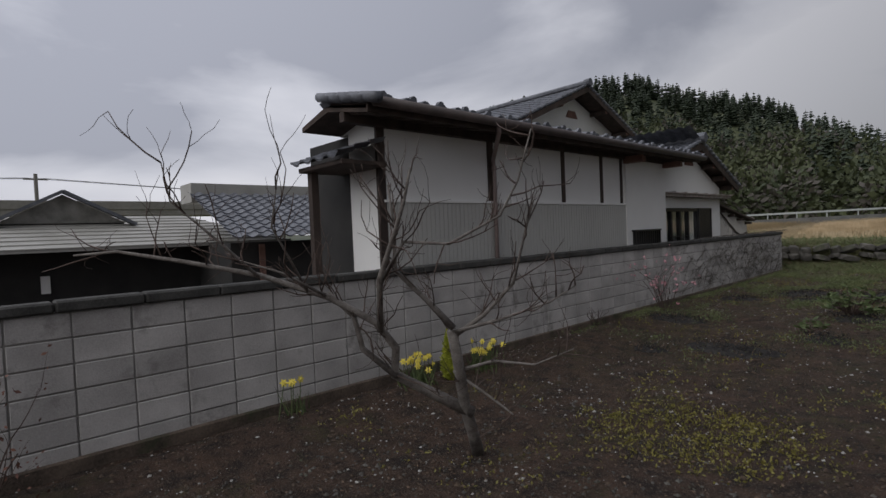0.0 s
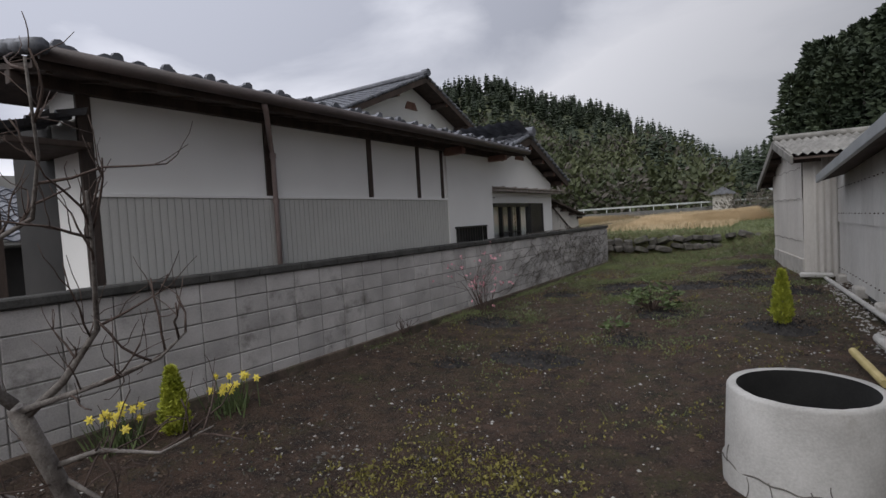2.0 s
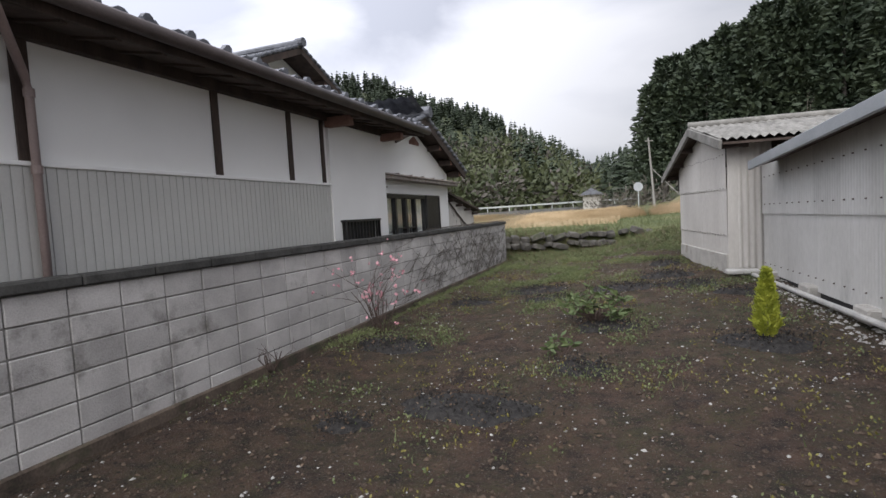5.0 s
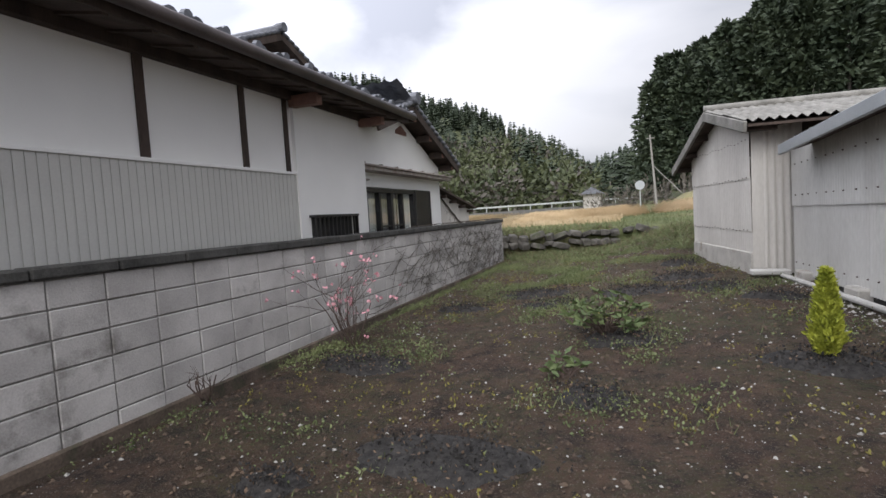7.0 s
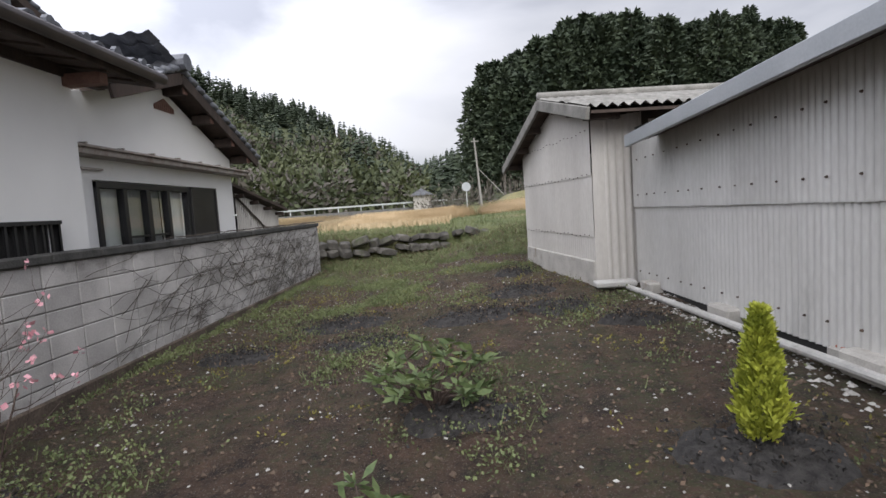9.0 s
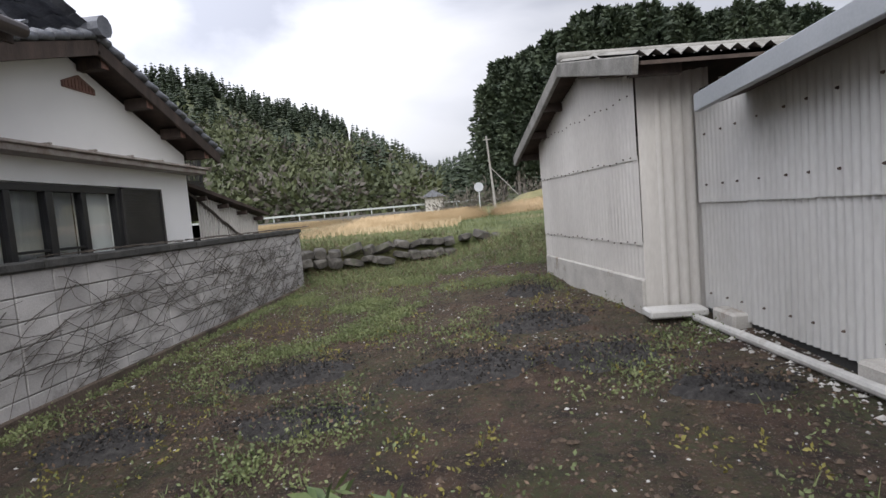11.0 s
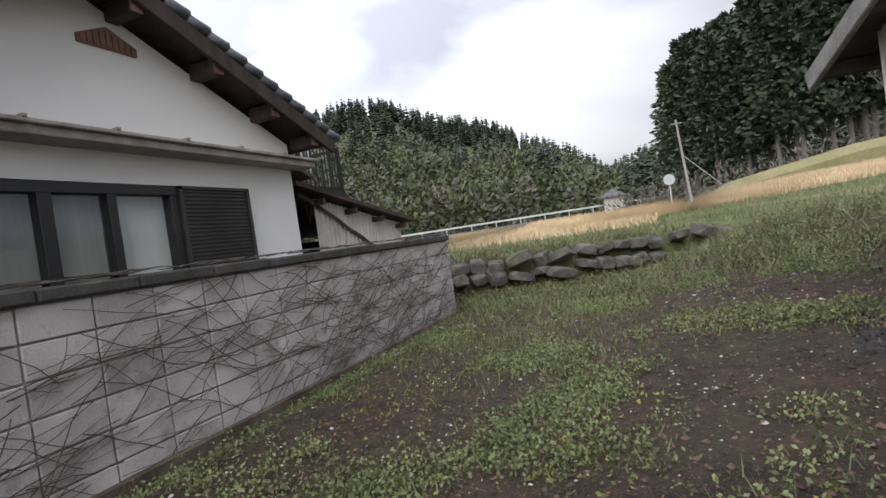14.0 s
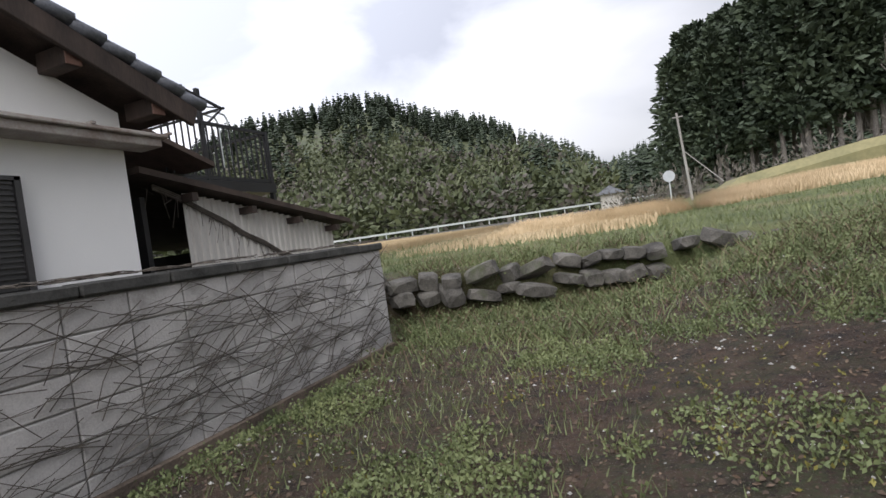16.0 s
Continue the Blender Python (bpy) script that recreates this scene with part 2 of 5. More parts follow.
def ground_material():
    m = bpy.data.materials.new("yard_soil")
    m.use_nodes = True
    n, l = m.node_tree.nodes, m.node_tree.links
    p = n["Principled BSDF"]
    p.inputs["Roughness"].default_value = 0.95
    geo, sep = n.new("ShaderNodeNewGeometry"), n.new("ShaderNodeSeparateXYZ")
    l.new(geo.outputs["Position"], sep.inputs[0])

    def noise_ramp(scale, lo, hi, detail=6, rough=0.6, off=0.0):
        t, r, mp = n.new("ShaderNodeTexNoise"), n.new("ShaderNodeMapRange"), n.new("ShaderNodeMapping")
        mp.inputs["Location"].default_value = (off, off * 0.7, 0)
        t.inputs["Scale"].default_value, t.inputs["Detail"].default_value, t.inputs["Roughness"].default_value = scale, detail, rough
        r.inputs["From Min"].default_value, r.inputs["From Max"].default_value = lo, hi
        l.new(geo.outputs["Position"], mp.inputs[0])
        l.new(mp.outputs[0], t.inputs["Vector"])
        l.new(t.outputs["Fac"], r.inputs["Value"])
        return r.outputs[0]

    def mixed(a, b, fac):
        x = n.new("ShaderNodeMix")
        x.data_type = "RGBA"
        for sock, v in (("A", a), ("B", b)):
            if isinstance(v, tuple):
                x.inputs[sock].default_value = (*v, 1)
            else:
                l.new(v, x.inputs[sock])
        l.new(fac, x.inputs["Factor"])
        return x.outputs["Result"]

    def ranged(sock, lo, hi):
        r = n.new("ShaderNodeMapRange")
        r.inputs["From Min"].default_value, r.inputs["From Max"].default_value = lo, hi
        l.new(sock, r.inputs["Value"])
        return r.outputs[0]

    def op(kind, a, b):
        x = n.new("ShaderNodeMath")
        x.operation = kind
        x.use_clamp = True
        for i, v in enumerate((a, b)):
            if isinstance(v, float):
                x.inputs[i].default_value = v
            else:
                l.new(v, x.inputs[i])
        return x.outputs[0]

    soil = mixed((0.027, 0.0155, 0.0105), (0.135, 0.078, 0.050), noise_ramp(5, 0.35, 0.7))
    soil = mixed(soil, (0.21, 0.165, 0.125), noise_ramp(70, 0.56, 0.72, 4))
    soil = mixed(soil, (0.30, 0.265, 0.225), noise_ramp(130, 0.635, 0.70, 3, 0.6, 2))
    soil = mixed(soil, (0.011, 0.007, 0.005), noise_ramp(22, 0.56, 0.68, 5, 0.7, 9))
    soil = mixed(soil, (0.085, 0.078, 0.026), op("MULTIPLY", noise_ramp(1.7, 0.54, 0.66, 8, 0.7, 3), noise_ramp(40, 0.35, 0.6)))
    soil = mixed(soil, (0.066, 0.076, 0.028), op("MULTIPLY", op("MULTIPLY", noise_ramp(1.1, 0.42, 0.62, 8, 0.7, 17), noise_ramp(30, 0.38, 0.6)), ranged(sep.outputs["Y"], 5.0, 12.0)))
    field = mixed((0.085, 0.115, 0.040), (0.17, 0.185, 0.075), noise_ramp(1.2, 0.35, 0.65))
    field = mixed(field, (0.30, 0.23, 0.13), noise_ramp(0.13, 0.5, 0.62, 4, 0.5, 5))
    far = op("ADD", ranged(sep.outputs["Y"], 21.2, 23.2), ranged(sep.outputs["X"], -30.0, -60.0))
    col = mixed(soil, field, far)
    l.new(col, p.inputs["Base Color"])
    bp = n.new("ShaderNodeBump")
    bp.inputs["Strength"].default_value, bp.inputs["Distance"].default_value = 1.0, 0.05
    l.new(noise_ramp(34, 0.2, 0.8, 7, 0.75), bp.inputs["Height"])
    l.new(bp.outputs[0], p.inputs["Normal"])
    return m


M_SOIL = ground_material()

# ---- building tools ----


class Shape:
    """Collects solids into one mesh."""

    def __init__(self):
        self.v, self.f = [], []

    def add(self, verts, faces):
        k = len(self.v)
        self.v += [tuple(p) for p in verts]
        self.f += [tuple(i + k for i in q) for q in faces]
        return self

    def box(self, x0, y0, z0, x1, y1, z1, m=None):
        p = [(x, y, z) for x in (x0, x1) for y in (y0, y1) for z in (z0, z1)]
        if m is not None:
            p = [m @ Vector(q) for q in p]
        return self.add(p, [(0, 1, 3, 2), (4, 6, 7, 5), (0, 4, 5, 1), (2, 3, 7, 6), (0, 2, 6, 4), (1, 5, 7, 3)])

    def bar(self, a, b, w, h):
        """A square bar from a to b."""
        a, b = Vector(a), Vector(b)
        d = (b - a).normalized()
        s = d.cross(Vector((0, 0, 1)))
        s = s.normalized() if s.length > 1e-4 else Vector((1, 0, 0))
        u = s.cross(d)
        p = [q + s * i * w / 2 + u * j * h / 2 for q in (a, b) for i, j in ((-1, -1), (1, -1), (1, 1), (-1, 1))]
        return self.add(p, [(3, 2, 1, 0), (4, 5, 6, 7), (0, 1, 5, 4), (1, 2, 6, 5), (2, 3, 7, 6), (3, 0, 4, 7)])

    def tube(self, pts, radii, n=6):
        pts = [Vector(p) for p in pts]
        k = len(self.v)
        for i, p in enumerate(pts):
            d = (pts[min(i + 1, len(pts) - 1)] - pts[max(i - 1, 0)]).normalized()
            s = d.cross(Vector((0.13, 0.21, 1)))
            s = s.normalized() if s.length > 1e-4 else Vector((1, 0, 0))
            u = d.cross(s)
            r = radii[i] if hasattr(radii, "__len__") else radii
            self.v += [tuple(p + (s * math.cos(2 * math.pi * a / n) + u * math.sin(2 * math.pi * a / n)) * r) for a in range(n)]
        for i in range(len(pts) - 1):
            self.f += [(k + i * n + a, k + i * n + (a + 1) % n, k + (i + 1) * n + (a + 1) % n, k + (i + 1) * n + a) for a in range(n)]
        self.f += [tuple(k + a for a in reversed(range(n))), tuple(k + (len(pts) - 1) * n + a for a in range(n))]
        return self

    def prism(self, poly, axis, a, b):
        """A polygon of (p, q) pushed along an axis ('x': p,q are y,z; 'y': x,z) from a to b."""
        put = (lambda p, q, d: (d, p, q)) if axis == "x" else (lambda p, q, d: (p, d, q))
        n = len(poly)
        vs = [put(p, q, a) for p, q in poly] + [put(p, q, b) for p, q in poly]
        return self.add(vs, [tuple(range(n)), tuple(reversed(range(n, 2 * n)))] + [(i, i + n, (i + 1) % n + n, (i + 1) % n) for i in range(n)])

    def mesh(self, name, mat, smooth=False):
        me = bpy.data.meshes.new(name)
        me.from_pydata(self.v, [], self.f)
        me.materials.append(mat)
        bm = bmesh.new()
        bm.from_mesh(me)
        bmesh.ops.recalc_face_normals(bm, faces=bm.faces)
        bm.to_mesh(me)
        bm.free()
        if smooth:
            me.polygons.foreach_set("use_smooth", [True] * len(me.polygons))
        return me

    def make(self, name, mat, parent=None, bevel=0.0, smooth=False):
        ob = new(name, self.mesh(name, mat, smooth))
        if bevel:
            mod = ob.modifiers.new("worn_edges", "BEVEL")
            mod.width, mod.segments, mod.limit_method = bevel, 1, "ANGLE"
        if parent:
            under(ob, parent)
        return ob


def under(ob, parent):
    ob.parent = parent
    root = parent
    off = Vector(parent.location)
    while root.parent:
        root = root.parent
        off += Vector(root.location)
    ob.matrix_parent_inverse = Matrix.Translation(-off)
    return ob


def thing(name, at, label, category, group="", kind=""):
    e = new(name)
    e.location = at
    e.empty_display_size = 0.2
    return tagged(e, label, category, group, kind)


def raw(name, verts, faces, mat, smooth=False):
    me = bpy.data.meshes.new(name)
    me.from_pydata(verts, [], faces)
    me.materials.append(mat)
    if smooth:
        me.polygons.foreach_set("use_smooth", [True] * len(me.polygons))
    return new(name, me)


def arr(verts, faces):
    return np.asarray(verts).reshape(-1, 3).tolist(), np.asarray(faces).tolist()


rng = np.random.default_rng(5)


def step(a, b, t):
    t = min(1.0, max(0.0, (t - a) / (b - a)))
    return t * t * (3 - 2 * t)


def ground_z(x, y):
    z = 0.2
    z -= 0.10 * step(-3.6, -2.4, x) * (1 - step(-0.8, 0.6, x)) * (1 - step(8, 12, y))
    z += 0.20 * step(-2.6, 0.8, x) * step(7, 14, y) + 0.08 * step(-1.6, 0.2, x) * step(15, 18.5, y)
    if y < 20.5 and x > -4.4:
        z -= 0.12 * (1 - step(-3.95, -3.6, x))
    if y > 18:
        side = step(-1.5, 1.5, x)
        lip = step(19.6, 22.4, y) * side + (1 - side) * step(0.0, 0.25, y - stone_y(x))
        z = z * (1 - lip) + lip * (0.86 + 0.006 * (y - 22) + 0.05 * max(0.0, x + 3.0) * step(20, 40, y) + 0.055 * max(0.0, x + 4) * step(45, 75, y))
    if x < -4.4 and y < 21:
        z -= 0.7 * step(-6.5, -11, x)
    if x < -12:
        z -= 1.0 * step(-12, -30, x) * (1 - step(20, 40, y))
    return z


def stone_y(x):
    return 22.95 + 0.45 * (x + 1.0) if x < 2 else 24.3


# ---- ground ----
def spaced(parts):
    out = []
    for a, b, s in parts:
        out += list(np.arange(a, b - 1e-6, s))
    return out


gx = [-420, -300, -200, -140] + spaced([(-100, -30, 8), (-30, -6, 1.6), (-6, 4, 0.11), (4, 12, 0.8), (12, 60, 4), (60, 120, 12)]) + [120, 160, 220, 320, 420]
gy = [-400, -250, -150, -90] + spaced([(-60, -6, 6), (-6, 0, 1), (0, 24, 0.11), (24, 40, 0.5), (40, 100, 2.5), (100, 180, 10)]) + [180, 240, 320, 450, 700]
gv = []
for yy in gy:
    for xx in gx:
        zz = ground_z(xx, yy)
        if -6 < xx < 4 and -6 < yy < 24:
            zz += 0.035 * noise.noise(Vector((xx * 1.3, yy * 1.3, 0))) + 0.014 * noise.noise(Vector((xx * 6, yy * 6, 3)))
        gv.append((xx, yy, zz))
W = len(gx)
gf = [(j * W + i, j * W + i + 1, (j + 1) * W + i + 1, (j + 1) * W + i) for j in range(len(gy) - 1) for i in range(W - 1)]
ground = raw("ground", gv, gf, M_SOIL, True)
tagged(ground, "bare brown yard soil with moss, fading into a grassy field", "ground", kind="structure")


def jitter_z(x, y):
    return ground_z(x, y) + 0.035 * noise.noise(Vector((x * 1.3, y * 1.3, 0)))


# ---- block wall ----
WX, Y0, Y1, BZ = -4.06, -7.6, 20.5, 0.19
wall = thing("block_wall", (WX, 8, 0.1), "weathered grey concrete block garden wall with dark coping", "wall", kind="structure")
Shape().box(WX - 0.12, Y0, 0.0, WX - 0.012, Y1, 1.30).make("mortar_core", M_MORTAR, wall)
Shape().box(WX - 0.14, Y0, 0.05, WX + 0.035, Y1, BZ).make("footing", M_FOOT, wall, 0.012)
cap_y = Y0
while cap_y < Y1 - 0.01:
    nxt = min(Y1 + 0.02, cap_y + 0.6)
    Shape().box(WX - 0.16, cap_y + 0.003, 1.30, WX + 0.035, nxt - 0.003, 1.385 + random.uniform(-0.004, 0.006)).make("coping", M_CAP, wall, 0.015)
    cap_y = nxt

# ---- house ----
HX = -4.55
house = thing("house", (-7, 10, 0.2), "white plastered Japanese farmhouse with grey tiled roofs and dark posts", "house")


def tile_roof(name, e0, e1, up, rows, parent, pitch=0.265, run=0.235):
    """Wavy tiles: eave from e0 to e1, each row stepping by the vector up (per metre of slope)."""
    e0, e1, up = Vector(e0), Vector(e1), Vector(up).normalized()
    along = (e1 - e0)
    n = max(1, int(along.length / pitch))
    nrm = along.normalized().cross(up)
    if nrm.z < 0:
        nrm = -nrm
    vs, fs, k = [], [], 0
    prof = [(0.0, 0.05), (0.12, 0.045), (0.25, 0.02), (0.45, 0.0), (0.65, 0.004), (0.8, 0.03), (0.92, 0.05)]
    cols = [(i + u) / n for i in range(n) for u, _ in prof] + [1.0]
    hs = [h for _ in range(n) for _, h in prof] + [0.05]
    for r in range(rows):
        b = len(vs)
        for s, lift in ((r * run - 0.03, 0.028), (r * run - 0.03, 0.0), ):
            vs += [tuple(e0 + along * c + up * s + nrm * (h + lift)) for c, h in zip(cols, hs)]
        vs += [tuple(e0 + along * c + up * ((r + 1) * run) + nrm * h) for c, h in zip(cols, hs)]
        c = len(cols)
        fs += [(b + i, b + i + 1, b + 2 * c + i + 1, b + 2 * c + i) for i in range(c - 1)]
        fs += [(b + i, b + i + 1, b + c + i + 1, b + c + i) for i in range(c - 1)]
    ob = raw(name, vs, fs, M_TILE, False)
    ob["kind"] = "stuff"
    return under(ob, parent)


EX, EZ = -3.98, 3.20
# storehouse wall with posts, over a grey siding skirt
Shape().box(HX - 0.25, 5.4, 0.1, HX, 11.5, 3.28).make("wall", M_PLASTER, house)
Shape().box(HX - 0.25, 11.5, 0.1, HX + 0.05, 13.3, 3.27).make("wall", M_PLASTER, house)
Shape().box(HX - 0.7, 5.4, 0.0, HX - 0.25, 5.6, 3.2).make("wall", M_PLASTER, house)
for py, wdt in ((7.44, 0.13), (9.34, 0.10), (10.62, 0.09), (11.38, 0.08)):
    Shape().box(HX, py - wdt / 2, 2.20, HX + 0.022, py + wdt / 2, 3.20).make("post", M_WOOD, house, 0.004)
Shape().box(HX - 0.02, 5.34, 0.15, HX + 0.025, 5.46, 3.2).make("post", M_WOOD, house, 0.004)
sk = Shape()
yy = 5.46
while yy < 11.5:
    sk.box(HX, yy + 0.004, 0.12, HX + 0.028, yy + 0.066, 2.19)
    sk.box(HX, yy + 0.066, 0.12, HX + 0.024, yy + 0.08, 2.19)
    yy += 0.08
tagged(sk.make("siding", M_SKIRT, house), "grey ribbed metal siding skirt", kind="stuff")
Shape().box(HX, 5.42, 2.19, HX + 0.045, 11.54, 2.225).make("flashing", M_PLASTER, house, 0.004)
# downpipe with its swan neck
Shape().tube([(EX + 0.1, 6.9, 3.17), (EX + 0.06, 6.95, 3.10), (HX + 0.09, 7.42, 2.84), (HX + 0.075, 7.45, 2.72), (HX + 0.075, 7.45, 0.2)], 0.031, 10).make("downpipe", M_PIPE, house, 0, True)
for bz in (2.72, 2.16, 1.2):
    Shape().tube([(HX + 0.075, 7.45, bz - 0.03), (HX + 0.075, 7.45, bz + 0.03)], 0.039, 10).make("pipe_collar", M_PIPE, house)
# low lattice window
# near-black plate stands for the unlit room
Shape().box(HX + 0.05, 11.72, 1.22, HX + 0.055, 12.72, 1.66).make("window", M_WALL_SHADE, house)
gr = Shape().box(HX + 0.05, 11.68, 1.64, HX + 0.15, 12.83, 1.675).box(HX + 0.05, 11.68, 1.2, HX + 0.15, 12.83, 1.23)
for i in range(12):
    q = 11.7 + i * 0.1
    gr.box(HX + 0.115, q, 1.2, HX + 0.135, q + 0.025, 1.66)
gr.box(HX + 0.05, 12.80, 1.2, HX + 0.13, 12.82, 1.66).box(HX + 0.05, 12.72, 1.2, HX + 0.07, 12.74, 1.66)
gr.make("window_grille", M_BLACK, house)
# main eave: soffit, rafters, fascia, gutter, tiles
up1 = Vector((-1, 0, 0.20))
Shape().add([(EX, 4.85, EZ - 0.02), (EX, 13.9, EZ - 0.02), (EX - 0.85, 13.9, EZ + 0.15), (EX - 0.85, 4.85, EZ + 0.15), (EX, 4.85, EZ + 0.03), (EX, 13.9, EZ + 0.03), (EX - 0.85, 13.9, EZ + 0.20), (EX - 0.85, 4.85, EZ + 0.20)],
            [(0, 1, 2, 3), (7, 6, 5, 4), (0, 4, 5, 1), (1, 5, 6, 2), (2, 6, 7, 3), (3, 7, 4, 0)]).make("soffit", M_SOFFIT, house)
Shape().box(EX - 0.005, 4.83, EZ - 0.07, EX + 0.025, 13.92, EZ + 0.06).make("fascia", M_WOOD, house, 0.004)
Shape().tube([(EX + 0.125, 4.85, EZ + 0.035), (EX + 0.125, 13.9, EZ + 0.015)], 0.06, 10).make("gutter", M_GUTTER, house, 0, True)
for i in range(22):
    q = 4.95 + i * 0.41
    Shape().bar((EX, q, EZ - 0.05), (HX - 0.1, q, EZ + 0.08), 0.05, 0.07).make("rafter", M_SOFFIT, house)
Shape().box(HX - 0.02, 4.85, 3.12, HX + 0.08, 13.8, 3.24).make("beam", M_WOOD, house, 0.006)
tile_roof("roof", (EX + 0.07, 4.79, EZ + 0.06), (EX + 0.07, 13.98, EZ + 0.06), up1, 4, house)
for i in range(24):
    q = -0.05 + i * 0.235
    c = Vector((EX + 0.07, 4.81, EZ + 0.09)) + up1.normalized() * q
    if i < 5:
        Shape().tube([c + Vector((0.14, 0, -0.045)), c + Vector((-0.16, 0, 0.03))], [0.065, 0.058], 8).make("verge_tile", M_TILE, house, 0, True)
rg = Vector((EX, 0, EZ)) + Vector((-0.86, 0, 0.16))
Shape().box(rg.x - 0.13, 4.80, rg.z, rg.x + 0.13, 13.9, rg.z + 0.09).make("ridge", M_TILE, house, 0.05)
for i in range(3, 24):
    q = 3.7 + i * 0.43
    Shape().tube([(EX + 0.11, q, EZ + 0.115), (EX + 0.06, q, EZ + 0.12)], 0.05, 8).make("eave_disc", M_TILE, house)
Shape().box(HX + 0.03, 11.44, 3.03, HX + 0.45, 11.56, 3.17).make("beam_end", M_REDWOOD, house, 0.006)
Shape().box(HX + 0.03, 13.18, 3.03, HX + 0.45, 13.3, 3.15).make("beam_end", M_REDWOOD, house, 0.006)
# far side of the front roof and gable end towards the lane
Shape().prism([(EX - 0.02, EZ + 0.02), (EX - 0.85, EZ + 0.18), (EX - 1.5, EZ + 0.02), (EX - 1.5, EZ - 0.04), (EX - 0.85, EZ + 0.1), (EX - 0.02, EZ - 0.06)], "y", 4.85, 13.9).make("roof_deck", M_SOFFIT, house)
Shape().prism([(HX - 0.1, 3.2), (EX - 0.85, 3.31), (EX - 1.5, 3.15)], "y", 5.42, 5.58).make("gable_wall", M_PLASTER, house)
# little canopy by the corner
Shape().box(-5.45, 4.75, 2.62, -4.4, 5.4, 2.68).make("canopy_board", M_WOOD, house, 0.01)
tile_roof("canopy_tiles", (-5.5, 4.72, 2.70), (-4.35, 4.72, 2.70), (0, 1, 0.35), 3, house)
Shape().box(-5.4, 4.85, 0.1, -5.3, 4.95, 2.62).make("post", M_WOOD, house)
# sheet closing the porch recess, its shade put into the colour
Shape().box(-6.3, 5.4, 0.0, -5.26, 5.5, 3.12).make("dark_recess", M_WALL_SHADE, house)

# window wing with its gable
GX = -5.05
wing = Shape()
wing.prism([(13.0, 0.1), (14.22, 0.1), (14.22, 2.18), (16.47, 2.18), (16.47, 0.1), (18.17, 0.1), (18.17, 2.76), (15.77, 3.74), (13.0, 2.9)], "x", GX - 0.2, GX)
wing.box(GX - 0.2, 14.22, 0.1, GX, 16.47, 1.25)
wing.make("gable_wall", M_PLASTER, house)
# side wall coloured near-black for the shade in the lean-to gap
Shape().box(GX - 5, 17.97, 0.1, GX - 0.2, 18.17, 2.75).make("wall", M_WALL_SHADE, house)
Shape().box(GX, 13.0, 2.51, GX + 0.30, 18.38, 2.545).box(GX, 13.0, 2.44, GX + 0.26, 18.34, 2.51).make("window_ledge", M_LEDGE, house, 0.008)
for i in range(9):
    q = 13.1 + i * 0.66
    Shape().box(GX, q, 2.545, GX + 0.31, q + 0.03, 2.565).make("ledge_seam", M_LEDGE, house)
Shape().box(GX, 13.97, 2.29, GX + 0.07, 14.35, 2.315).make("shelf_bracket", M_LEDGE, house)
# windows
win = Shape().box(GX - 0.06, 14.22, 2.08, GX + 0.05, 16.45, 2.16).box(GX - 0.06, 14.22, 1.2, GX + 0.05, 16.45, 1.25)
for q, s in ((14.22, 0.06), (14.73, 0.075), (15.24, 0.1), (15.76, 0.075), (16.35, 0.1)):
    win.box(GX - 0.06, q, 1.2, GX + 0.045, q + s, 2.16)
win.box(GX - 0.05, 14.77, 1.42, GX + 0.03, 15.79, 1.45)
win.make("window_frame", M_BLACK, house, 0.004)
Shape().box(GX - 0.10, 14.24, 1.22, GX - 0.09, 14.79, 2.12).make("curtain", M_CURTAIN, house)
Shape().box(GX - 0.10, 15.79, 1.22, GX - 0.09, 16.37, 2.12).make("curtain", M_CURTAIN, house)
Shape().box(GX - 0.13, 14.79, 1.22, GX - 0.12, 15.79, 2.12).make("curtain", shade("net_curtain", (0.30, 0.31, 0.32), (0.40, 0.41, 0.42), 3, 0.9, stretch=(6, 6, 0.4)), house)
pane = Shape().box(GX - 0.012, 14.27, 1.24, GX - 0.006, 16.37, 2.1).make("pane", m_glass, house)
pane.visible_shadow = False
sh = Shape().box(GX, 16.43, 1.2, GX + 0.05, 17.32, 2.17)
for i in range(24):
    q = 1.24 + i * 0.038
    sh.prism([(16.48, q), (17.27, q), (17.27, q + 0.012), (16.48, q + 0.012)], "x", GX + 0.05, GX + 0.066)
sh.box(GX + 0.05, 16.43, 1.2, GX + 0.075, 16.47, 2.17).box(GX + 0.05, 17.28, 1.2, GX + 0.075, 17.32, 2.17).box(GX + 0.05, 16.43, 2.14, GX + 0.075, 17.32, 2.17)
sh.make("shutter", M_SHUTTER, house)
# gable vent
vt = Shape().prism([(15.73, 3.32), (16.25, 3.32), (16.25, 3.39), (15.99, 3.51), (15.73, 3.39)], "x", GX, GX + 0.025)
for i in range(9):
    vt.box(GX + 0.025, 15.75 + i * 0.055, 3.33, GX + 0.038, 15.775 + i * 0.055, 3.38 + 0.09 * (1 - abs(i - 4) / 4.5))
vt.make("vent", M_REDWOOD, house)


